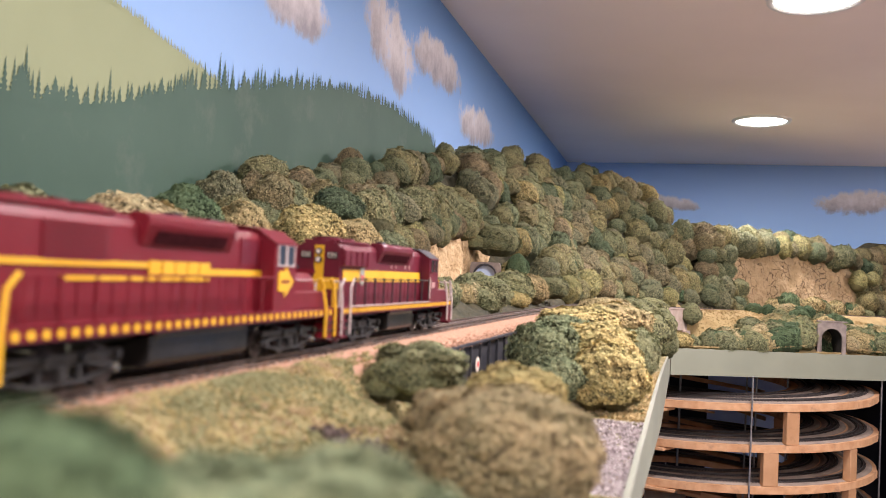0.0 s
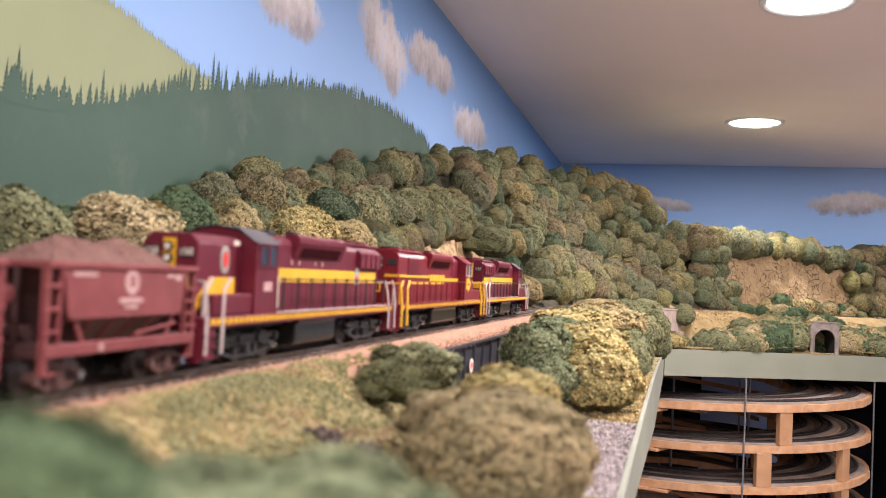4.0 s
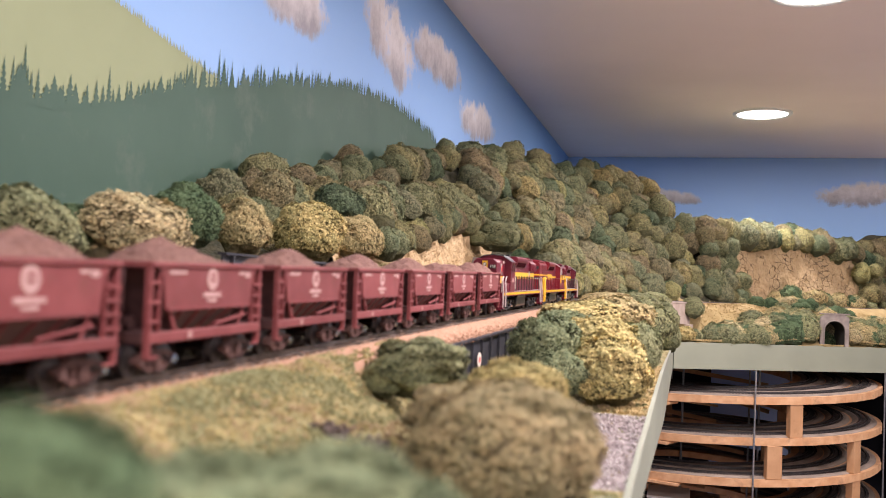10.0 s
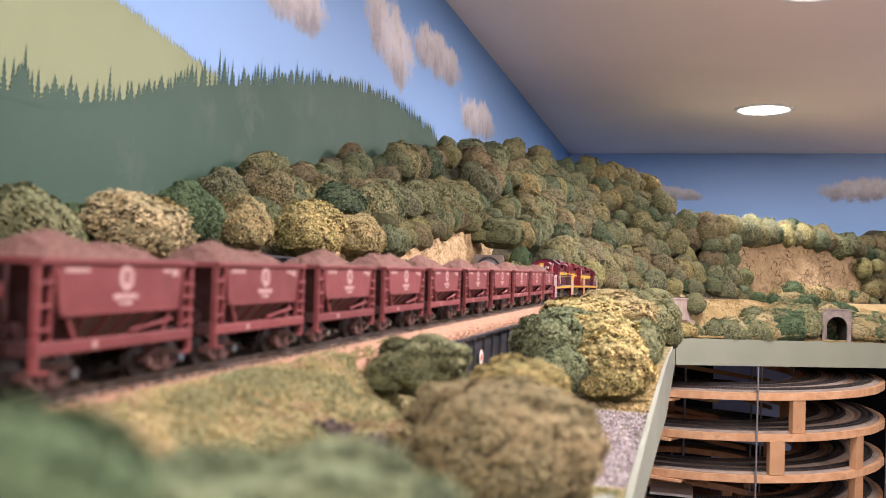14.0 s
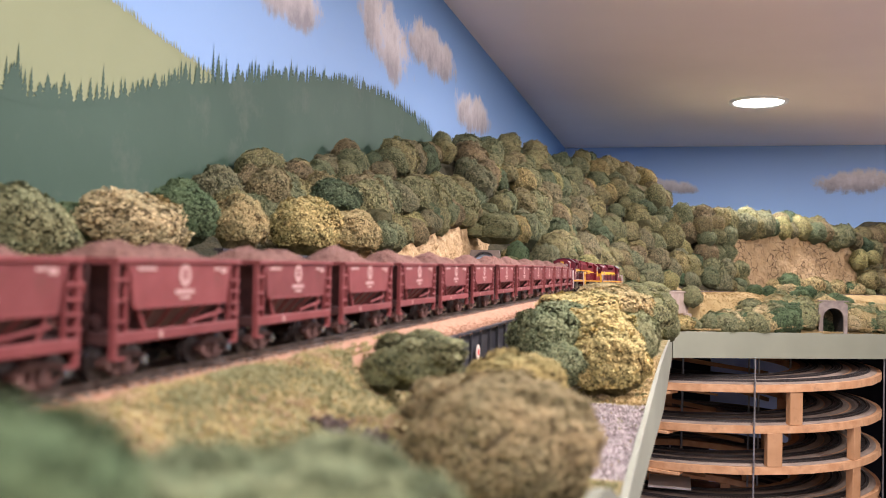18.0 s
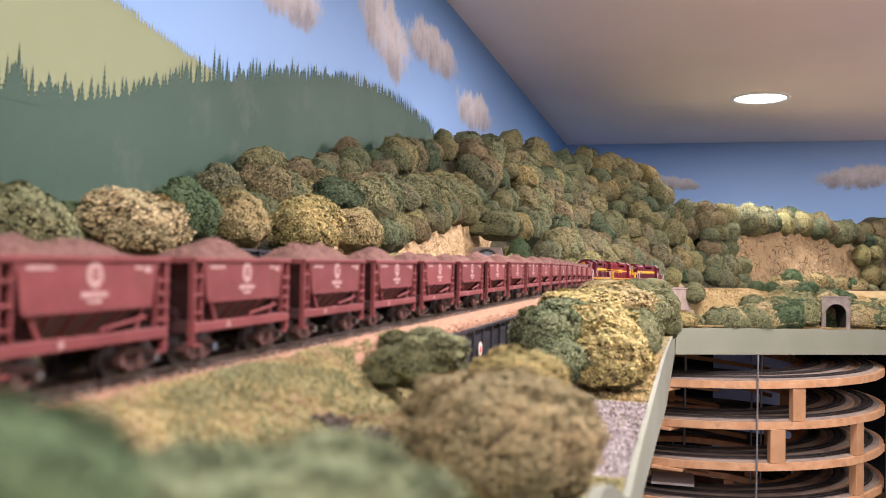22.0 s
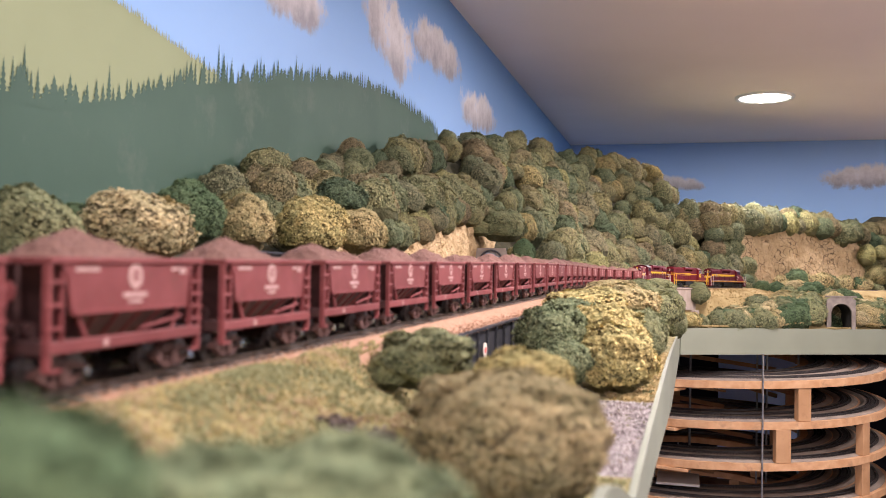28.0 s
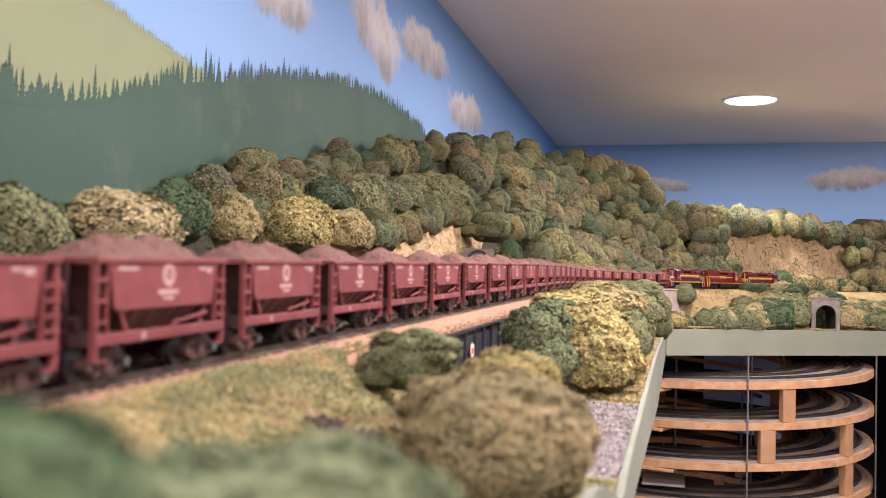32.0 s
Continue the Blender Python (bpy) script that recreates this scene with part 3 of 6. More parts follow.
def mural():
    """Painted hills on the left wall, as thin coats of paint with serrated tree lines."""
    rnd = random.Random(5)

    def coat(name, line, spikes, proud, material, label, low):
        bm = bmesh.new()
        x = WALL_X + proud
        pts = [(bm.verts.new((x, y, low)), bm.verts.new((x, y, z))) for y, z in line]
        for (a, b), (c, d) in zip(pts, pts[1:]):
            bm.faces.new((a, c, d, b))
        for i, (y, z, h, w) in enumerate(spikes):
            xx = x + 0.00005 + 0.00004 * (i % 10) + (0.00003 if i >= len(spikes) - 8 else 0)
            n = max(3, int(h / 0.0045))
            left, right = [(-w, -0.004)], [(w, -0.004)]
            for k in range(n):
                for side, sgn in ((left, -1), (right, 1)):
                    q = (k + rnd.uniform(0.05, 0.3)) / n
                    ww = w * (1 - q) ** 1.15
                    side.append((sgn * ww * rnd.uniform(0.85, 1.15), h * q))
                    side.append((sgn * ww * rnd.uniform(0.3, 0.55), h * (q + 0.4 / n)))
            outline = left + [(rnd.uniform(-0.08, 0.08) * w, h * 1.03)] + right[::-1]
            bm.faces.new([bm.verts.new((xx, y + a, z + b)) for a, b in outline])
        bmesh.ops.recalc_face_normals(bm, faces=bm.faces)
        tagged(part(name, bm, material), label, "mural", kind="structure")

    ys = np.arange(-3.2, 1.83, 0.008)
    zr = np.interp(ys, [-3.2, 0.3]+RIDGE_Y, [1.6, 1.62]+RIDGE_Z)
    line = [(float(y), float(z) + 0.002 * fbm(y * 30, 1.0)) for y, z in zip(ys, zr)]
    spikes, y = [], 0.2
    while y < 1.81:
        z = float(np.interp(y, ys, zr))
        mass = 0.5 + 0.5 * noise.noise(Vector((y * 14, 3.3, 0)))
        if rnd.random() < 0.35:
            spikes.append((y, z, rnd.uniform(0.012, 0.026) * (0.6 + mass), rnd.uniform(0.009, 0.017)))
        else:
            spikes.append((y, z, rnd.uniform(0.012, 0.03) * (0.5 + mass), rnd.uniform(0.003, 0.006)))
        y += rnd.uniform(0.003, 0.013)
    spikes += [(0.906, 1.714, 0.04, 0.012), (0.895, 1.712, 0.05, 0.006), (0.925, 1.714, 0.032, 0.01), (1.085, 1.752, 0.03, 0.014), (1.1, 1.752, 0.047, 0.01), (1.115, 1.755, 0.034, 0.012), (0.592, 1.64, 0.042, 0.006), (0.585, 1.638, 0.025, 0.013)]
    coat("mural_ridge", line, spikes, 0.0007, M_RIDGE, "dark green painted ridge of pines on the wall", 1.2)
    ys = np.arange(-3.2, 0.93, 0.008)
    zr = np.interp(ys, [-3.2, 0.3, 0.562, 0.674, 0.728, 0.796, 0.893, 0.93], [1.81, 1.79, 1.765, 1.756, 1.749, 1.738, 1.725, 1.70])
    line = [(float(y), float(z) + 0.003 * fbm(y * 40, 7.0)) for y, z in zip(ys, zr)]
    spikes, y = [], 0.5
    while y < 0.9:
        spikes.append((y, float(np.interp(y, ys, zr)), rnd.uniform(0.004, 0.011), rnd.uniform(0.0015, 0.003)))
        y += rnd.uniform(0.002, 0.006)
    coat("mural_far_hill", line, spikes, 0.0003, M_FARHILL, "pale green painted mountain slope on the wall", 1.2)


# ---------------------------------------------------------------- benchwork and ground
def benchwork():
    ys = [-3.2] + list(np.arange(-0.2, 1.0, 0.008)) + list(np.arange(1.0, CORNER_Y + 0.03, 0.02))
    xs = list(np.linspace(WALL_X + 0.004, -0.215, 30)) + list(np.linspace(-0.21, EDGE_X, 46))

    def f(y, x):
        z = ground_z(x, y)
        s, n = locate(x, y)
        rough = (0.0035 + 0.003 * step(-0.04, -0.08, n)) * fbm(x * 42, y * 42, 0, 5) if abs(n) > 0.03 else 0.0006 * fbm(x * 90, y * 90)
        if ROAD_Z - 0.002 < z < ROAD_Z + 0.002:
            rough *= 0.12
        return (x, y, z + rough)
    bm = grid(ys, xs, f)
    ob = tagged(part("ground", bm, M_GRASS, smooth=True), "layout ground in mixed green and straw foam", "ground", kind="structure")
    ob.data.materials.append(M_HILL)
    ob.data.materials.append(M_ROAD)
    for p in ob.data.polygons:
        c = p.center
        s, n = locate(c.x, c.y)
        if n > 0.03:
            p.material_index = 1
        elif c.z < ROAD_Z + 0.0025 and 0.375 + 0.15 * max(0, -0.06 - c.x) < c.y < 0.612:
            p.material_index = 2
    # the far side of the layout, beyond the corner
    xs = np.linspace(WALL_X + 0.004, 1.2, 120)
    ws = np.linspace(0.0, 1.0, 110)

    def g(x, w):
        y = front_y(x) + 0.002 + w * (BACK_Y - 0.006 - front_y(x))
        n = locate(x, y)[1]
        z = ground_z(x, y)
        if n < -0.03:
            z = max(1.392, z)
        k = step(0.0, 0.05, w)
        return (x, y, 1.391 + (z + 0.005 * fbm(x * 20, y * 20) - 1.391) * k)
    ob = tagged(part("far_ground", grid(xs, ws, g), M_STRAW, smooth=True), "sloping straw and brown ground of the far bend", "ground", kind="structure")
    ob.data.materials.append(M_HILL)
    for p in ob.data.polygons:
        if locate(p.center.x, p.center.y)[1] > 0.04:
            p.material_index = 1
    # fascia boards: thin painted sheets that follow the edge
    rnd = random.Random(3)
    top = [(y, ROAD_Z + 0.0035 + 0.001 * fbm(y * 12, 4.0)) if y > 0.34 else (y, 1.452 - 0.032 * step(0.2, 0.36, y)) for y in np.arange(-3.2, CORNER_Y + 0.001, 0.03)]
    top = [(y, z - 0.028 * step(0.75, 2.2, y)) for y, z in top]
    bm = prism([(a, b) for a, b in top] + [(CORNER_Y, 1.326), (1.15, 1.348), (0.64, 1.384), (0.44, 1.3975), (-3.2, 1.3985)], EDGE_X, EDGE_X + 0.003, "x")
    tagged(part("fascia_board", bm, M_FASCIA), "sage green painted fascia along the layout edge", "fascia")
    top = [(d, 1.392 + 0.0016 * fbm(d * 25, 9.0) + 0.001 * rnd.random()) for d in np.arange(0, 1.42, 0.012)]
    bm = prism(top + [(1.41, 1.326), (0, 1.326)], -0.004, 0.0, "y")
    ob = tagged(part("fascia_board", bm, M_FASCIA), "sage green painted fascia with a ragged top edge", "fascia")
    ob.matrix_basis = pose(EDGE_X + 0.003, CORNER_Y, 0, 0, 0, math.degrees(math.atan(0.594)))
    # deck under the scenery
    tagged(part("bench_deck", box(WALL_X + 0.002, EDGE_X - 0.045, -3.2, CORNER_Y, 1.33, 1.36), M_PLY), "plywood deck under the scenery", "deck")
    tagged(part("bench_deck", prism([(WALL_X + 0.002, CORNER_Y + 0.002), (EDGE_X, CORNER_Y + 0.004), (1.19, front_y(1.19) + 0.006), (1.19, BACK_Y - 0.002), (WALL_X + 0.002, BACK_Y - 0.002)], 1.335, 1.36, "z"), M_PLY), "plywood deck under the far scenery", "deck")
    tagged(part("layout_leg", box(-0.46, -0.42, 0.6, 0.64, 0, 1.33, 0.002), M_WOOD), "square pine post under the layout", "leg", "layout legs")
    tagged(part("layout_leg", box(-0.46, -0.42, -1.8, -1.76, 0, 1.33, 0.002), M_WOOD), "square pine post under the layout", "leg", "layout legs")
    tagged(part("layout_leg", box(1.1, 1.14, 3.86, 3.9, 0, 1.335, 0.002), M_WOOD), "square pine post under the layout", "leg", "layout legs")


def sweep(profile, s0, s1, ds, n_shift=0.0, closed=True):
    """Sweeps a profile (distance to the left, height over the rails) along the track."""
    bm = bmesh.new()
    ss = np.arange(s0, s1 + ds / 2, ds)
    rows = [[bm.verts.new(beside(s, n + n_shift, z)) for n, z in profile] for s in ss]
    k = len(profile)
    for a, b in zip(rows, rows[1:]):
        for i in range(k if closed else k - 1):
            bm.faces.new((a[i], b[i], b[(i + 1) % k], a[(i + 1) % k]))
    bmesh.ops.recalc_face_normals(bm, faces=bm.faces)
    return bm


GAUGE = 0.00825


def rail_profile(n):
    return [(n - 0.0005, 0), (n + 0.0005, 0), (n + 0.0005, -0.0007), (n + 0.0002, -0.0009), (n + 0.0002, -0.0017), (n + 0.0009, -0.002), (n - 0.0009, -0.002), (n - 0.0002, -0.0017), (n - 0.0002, -0.0009), (n - 0.0005, -0.0007)]


def main_track():
    track = tagged(empty("railway_track", pose(0, 0, 0)), "single model railway track with brown ties on tan ballast", "track")
    for n in (-GAUGE, GAUGE):
        part("rail", sweep(rail_profile(n), -3.0, 4.2, 0.03), M_RAIL, track, "steel rail with a worn top")
    part("ballast_bed", sweep([(-0.031, -0.0115), (-0.019, -0.0045), (-0.015, -0.0027), (0.015, -0.0027), (0.019, -0.0045), (0.031, -0.0115)], -3.0, 4.2, 0.02, closed=False), M_BALLAST, track, "pinkish tan ballast shoulder")
    tie = mesh_of("tie", box(-0.0148, 0.0148, -0.00125, 0.00125, -0.0037, -0.002, 0.0002), M_TIE)
    rnd = random.Random(2)
    verts, faces = [], []
    gap, s, count = 0.0068, 0.02, 0
    while s < 4.18:
        m = on_track(s) @ pose(0, 0, 0, 0, 0, rnd.uniform(-1, 1))
        if count < 290:
            share("tie", tie, track, m)
            count += 1
        else:
            k = len(verts)
            verts += [tuple(m @ v.co) for v in tie.vertices]
            faces += [tuple(k + i for i in p.vertices) for p in tie.polygons]
        s += gap
    s = -0.02
    while s > -2.9:
        m = on_track(s)
        k = len(verts)
        verts += [tuple(m @ v.co) for v in tie.vertices]
        faces += [tuple(k + i for i in p.vertices) for p in tie.polygons]
        s -= gap
    me = bpy.data.meshes.new("more_ties")
    me.from_pydata(verts, [], faces)
    me.materials.append(M_TIE)
    tagged(share("more_ties", me, track), kind="stuff")


def scatter_mesh(name, places, size, material, label, category, rnd):
    """Many loose grains as one object."""
    verts, faces = [], []
    for p in places:
        r = size * rnd.uniform(0.5, 1.4)
        k = len(verts)
        q = Euler((rnd.uniform(0, 6), rnd.uniform(0, 6), rnd.uniform(0, 6))).to_matrix()
        for c in ((1, 0, -0.6), (-0.7, 0.8, -0.5), (-0.6, -0.8, -0.4), (0.1, 0.1, 0.9)):
            verts.append(tuple(Vector(p) + q @ Vector(c) * r))
        faces += [(k, k + 1, k + 2), (k, k + 3, k + 1), (k + 1, k + 3, k + 2), (k + 2, k + 3, k)]
    me = bpy.data.meshes.new(name)
    me.from_pydata(verts, [], faces)
    me.materials.append(material)
    return tagged(new(name, me), label, category, kind="stuff")


def grains():
    rnd = random.Random(11)
    pts = []
    for _ in range(24000):
        s = 0.12 + 1.3 * rnd.random() ** 1.3
        n = rnd.choice((-1, -1, -1, 1)) * rnd.uniform(0.0, 0.032)
        a = abs(n)
        z = -0.0028 if a < 0.015 else -0.0036 - (a - 0.015) / 0.016 * 0.0075
        if abs(a - GAUGE) < 0.0012 or (s < 0.4 and a > 0.024):
            continue
        pts.append(beside(s, n, z))
    scatter_mesh("ballast_grains", pts, 0.0009, M_GRAIN, "loose tan ballast grains along the track", "ballast", rnd)
    pts = []
    for _ in range(64000):
        y = 0.06 + 0.85 * rnd.random() ** 1.5
        x = rnd.uniform(-0.15, EDGE_X - 0.002)
        s, n = locate(x, y)
        if n > (-0.019 - 0.005 * rnd.random() if s < 0.4 else -0.029) or (0.37 < y < 0.62 and ground_z(x, y) < ROAD_Z + 0.003 and rnd.random() < 0.985):
            continue
        pts.append((x, y, ground_z(x, y) + (0.0035 + 0.003 * step(-0.04, -0.08, n)) * fbm(x * 42, y * 42, 0, 5) * (abs(n) > 0.03) + 0.0006))
    lumps = []
    for _ in range(16000):
        y = 0.06 + 0.42 * rnd.random()
        x = rnd.uniform(-0.15, EDGE_X - 0.004)
        s, n = locate(x, y)
        if n > -0.024 or y > 0.36 and ground_z(x, y) < ROAD_Z + 0.004 or fbm(x * 22, y * 22, 3.0, 3) < -0.1:
            continue
        lumps.append((x, y, ground_z(x, y) + 0.001))
    chips = [(rnd.uniform(-0.12, EDGE_X - 0.001), rnd.uniform(0.375, 0.615)) for _ in range(5000)]
    chips = [(x, y, ground_z(x, y) + 0.0004) for x, y in chips if ground_z(x, y) < ROAD_Z + 0.002]
    scatter_mesh("road_chips", chips[::3], 0.00055, M_WHITE, "glittering white chips in the road surface", "gravel", rnd)
    scatter_mesh("road_chips", chips[1::3], 0.0006, M_ROAD, "loose chips on the road surface", "gravel", rnd)
    scatter_mesh("moss_lumps", lumps[::2], 0.0009, M_FLOCK_B, "olive moss lumps in the grass", "ground cover", rnd)
    scatter_mesh("moss_lumps", lumps[1::2], 0.0009, M_FLOCK_C, "dark green moss lumps in the grass", "ground cover", rnd)
    # foam that has crept over the near ballast shoulder, and dead leaf litter
    for _ in range(9000):
        s, m = 0.05 + 0.42 * rnd.random(), 0.0165 + abs(rnd.gauss(0, 0.006))
        if m > 0.032 or fbm(s * 30, m * 200, 5.0, 3) < -0.25 + 0.5 * step(0.3, 0.45, s):
            continue
        p = beside(s, -m, 0)
        pts.append((p.x, p.y, max(ground_z(p.x, p.y), p.z - 0.0027 - max(0, m - 0.015) * 0.5) + 0.0004))
    rnd.shuffle(pts)
    litter = []
    for cx, cy, rad in ((-0.108, 0.271, 0.003), (-0.086, 0.261, 0.004), (-0.075, 0.256, 0.004), (-0.095, 0.275, 0.003)):
        for _ in range(70):
            x, y = rnd.gauss(cx, rad), rnd.gauss(cy, rad * 1.3)
            litter.append((x, y, ground_z(x, y) + 0.0015 + 0.002 * rnd.random()))
    scatter_mesh("leaf_litter", litter, 0.0011, M_LITTER, "dark brown leaf litter in the grass", "ground cover", rnd)
    heaps = ([], [], [])
    for p in pts:
        v = fbm(p[0] * 26, p[1] * 26, 2.0, 3) + rnd.gauss(0, 0.22)
        heaps[0 if v > 0.12 else 1 if v > -0.3 else 2].append(p)
    scatter_mesh("ground_foam", heaps[1], 0.00065, M_FLOCK_A, "straw coloured ground foam on the embankment", "ground cover", rnd)
    scatter_mesh("ground_foam", heaps[0], 0.0007, M_FLOCK_B, "green ground foam on the embankment", "ground cover", rnd)
    scatter_mesh("ground_foam", heaps[2], 0.00075, M_FLOCK_D, "tan brown ground foam on the embankment", "ground cover", rnd)


M_SKY_PATCH = surface("sky_blue_paint", (0.5, 0.64, 0.88), (0.56, 0.7, 0.92), scale=5, rough=0.6)
M_LITTER = surface("dead_leaf", (0.07, 0.05, 0.045), (0.17, 0.13, 0.11), scale=200, rough=0.7)
M_FLOCK_A = surface("flock_straw", (0.335, 0.28, 0.115), (0.465, 0.38, 0.168), scale=60, rough=0.95)
M_FLOCK_B = surface("flock_green", (0.205, 0.21, 0.1), (0.3, 0.285, 0.14), scale=60, rough=0.95)
M_FLOCK_D = surface("flock_tan", (0.3, 0.215, 0.115), (0.44, 0.33, 0.19), scale=60, rough=0.95)
M_FLOCK_C = surface("flock_moss", (0.19, 0.195, 0.09), (0.28, 0.26, 0.12), scale=60, rough=0.95)


def bridge():
    b = tagged(empty("girder_bridge", pose(0, 0, 0)), "black plate girder bridge with a small round badge over a road", "bridge")
    s0, s1 = 0.47, 0.80
    for side in (-1, 1):
        n = side * 0.0295
        part("girder", sweep([(n - 0.0006, -0.012), (n + 0.0006, -0.012), (n + 0.0006, -0.045), (n - 0.0006, -0.045)], s0, s1, 0.03), M_GIRDER, b, "black girder web")
        for z in (-0.0115, -0.045):
            part("flange", sweep([(n - 0.003, z), (n + 0.003, z), (n + 0.003, z + 0.0014), (n - 0.003, z + 0.0014)], s0, s1, 0.03), M_GIRDER, b)
    rib = mesh_of("rib", box(-0.0009, 0.0009, -0.0007, 0.0007, -0.0445, -0.0115), M_GIRDER)
    s = s0 + 0.004
    while s < s1:
        for side in (-1, 1):
            m = on_track(s) @ pose(-side * 0.0313, 0, 0)
            share("rib", rib, b, m)
        s += 0.0285
    part("bridge_floor", sweep([(-0.0285, -0.0135), (0.0285, -0.0135), (0.0285, -0.0165), (-0.0285, -0.0165)], s0, s1, 0.03), M_GIRDER, b)
    bm = rod((0.0325, 0, 0), (0.033, 0, 0), 0.0052, 20)
    badge = part("badge", bm, M_CREAM, b, "round cream badge with a red centre")
    badge.matrix_basis = on_track(0.604) @ pose(0, 0, -0.026)
    bm = rod((0.033, 0, 0), (0.0333, 0, 0), 0.0022, 16)
    dot = part("badge_centre", bm, M_REDDOT, badge)
    for s in (s0 - 0.004, s1 + 0.004):
        bm = box(-0.034, 0.034, -0.006, 0.006, -0.058, -0.012, 0.0006)
        ob = part("abutment", bm, M_CONCRETE, b, "concrete abutment")
        ob.matrix_basis = on_track(s)


def upper_line():
    """A second line, higher up behind the train, on a low girder and into a tunnel in the hillside."""
    x0, z0 = -0.305, 1.502
    tr = tagged(empty("rear_track", pose(0, 0, 0)), "second track on a ledge behind, leading into the hill", "track")
    for dx in (-GAUGE, GAUGE):
        part("rail", box(x0 + dx - 0.0006, x0 + dx + 0.0006, -1.0, 1.5, z0 - 0.002, z0), M_RAIL, tr)
    part("ballast_bed", box(x0 - 0.02, x0 + 0.02, -1.0, 1.5, z0 - 0.009, z0 - 0.003, 0.003), M_BALLAST, tr)
    g = tagged(empty("side_girder", pose(0, 0, 0)), "low black girder parapet beside the rear track", "girder")
    part("girder", box(x0 + 0.024, x0 + 0.0255, 0.50, 0.74, z0 - 0.006, z0 + 0.013), M_GIRDER, g)
    part("flange", box(x0 + 0.0215, x0 + 0.028, 0.50, 0.74, z0 + 0.0132, z0 + 0.0148), M_GIRDER, g, "pale worn top flange")
    rib = mesh_of("rib", box(-0.0012, 0.0012, -0.0008, 0.0008, -0.006, 0.0131), M_GIRDER)
    for i in range(7):
        share("rib", rib, g, pose(x0 + 0.027, 0.51 + i * 0.038, z0))


def arch_poly(w, h, seg=12):
    r = w / 2
    return [(-r, 0)] + [(-r * math.cos(math.pi * i / seg), h - r + r * math.sin(math.pi * i / seg)) for i in range(seg + 1)] + [(r, 0)]


def portal(m, w, h, width, height, depth, label, inner, capped=True):
    """A tunnel mouth: wall with an arched opening, a lined bore behind it. Faces -y in its own space."""
    p = tagged(empty("tunnel_portal", m), label, "tunnel")
    arch = arch_poly(w, h)
    bm = bmesh.new()
    outer = []
    n = len(arch)
    for i, (a, b) in enumerate(arch):
        if i == 0:
            outer.append((-width / 2, 0))
        elif i == n - 1:
            outer.append((width / 2, 0))
        else:
            t = (i - 1) / (n - 3)
            ang = math.pi * t
            dx, dz = -math.cos(ang), math.sin(ang)
            k = min(width / 2 / max(1e-6, abs(dx)), (height - (h - w / 2)) / max(1e-6, dz))
            outer.append((dx * k, h - w / 2 + dz * k))
    fr = []
    for y in (0.0, 0.006):
        fr.append(([bm.verts.new((a, y, b)) for a, b in arch], [bm.verts.new((a, y, b)) for a, b in outer]))
    for i in range(n - 1):
        for y in (0, 1):
            bm.faces.new((fr[y][0][i], fr[y][0][i + 1], fr[y][1][i + 1], fr[y][1][i]))
        for k in (0, 1):
            bm.faces.new((fr[0][k][i], fr[0][k][i + 1], fr[1][k][i + 1], fr[1][k][i]))
    bmesh.ops.recalc_face_normals(bm, faces=bm.faces)
    part("portal_wall", bm, M_PORTAL, p, "weathered concrete portal face")
    if capped:
        part("coping", box(-width / 2 - 0.002, width / 2 + 0.002, -0.002, 0.007, height + 0.0002, height + 0.004, 0.0005), M_PORTAL, p)
    part("arch_ring", tube([(a * 1.03, -0.001, b * 1.02) for a, b in arch], 0.0016, 6), M_GIRDER if not capped else M_PORTAL, p)
    bm = bmesh.new()
    a0 = [bm.verts.new((a, 0.006, b)) for a, b in arch]
    a1 = [bm.verts.new((a, depth, b)) for a, b in arch]
    for i in range(n - 1):
        bm.faces.new((a0[i], a0[i + 1], a1[i + 1], a1[i]))
    part("bore", bm, M_DARK, p, "dark tunnel lining")
    bm = bmesh.new()
    bm.faces.new([bm.verts.new((a, depth, b)) for a, b in arch])
    part("bore_end", bm, inner, p)
    return p


def eave(s):
    """Height of the trees that overhang the cutting."""
    return float(np.interp(s, [0.9, 1.0, 1.25, 1.42, 1.7], [1.545, 1.557, 1.592, 1.617, 1.617]))


def rocks():

    def face(s0, s1, n0, h0, h1, lean, cells, label, ragged, fade, material):
        ss, ts = np.linspace(s0, s1, cells[0]), np.linspace(0, 1, cells[1])

        def f(s, t):
            k = step(s0, s0 + fade, s) * (1 - step(s1 - 0.06, s1, s))
            top = h0 + (h1 - h0) * (0.35 + 0.65 * k) + ragged * fbm(s * 18, 3.0)
            if s < 2:
                top = eave(s) + 0.004 - rail_z(s) + ragged * fbm(s * 18, 3.0)
            p = beside(s, n0 + lean * t + 0.02 * (1 - k), 0)
            hh = (h1 - h0) * t
            cr = 0.008 * fbm(s * 16, hh * 16, 1.0, 3) + 0.005 * abs(fbm(s * 55, hh * 40, 2.0, 4)) + 0.0025 * fbm(s * 160, hh * 160, 5.0, 2)
            q = beside(s, n0 + lean * t + 0.02 * (1 - k) + cr, 0)
            return (q.x, q.y, p.z + h0 + (top - h0) * t)
        tagged(part("rock_cut", grid(ss, ts, f), material), label, "rock")
    face(0.86, 1.72, 0.155, 0.0, 0.108, 0.02, (210, 50), "tan plaster rock cutting behind the rear track", 0.006, 0.3, M_ROCK_LIT)
    face(2.8, 3.68, 0.085, -0.004, 0.222, 0.055, (220, 70), "tan cracked plaster rock face under the trees", 0.02, 0.12, M_ROCK)


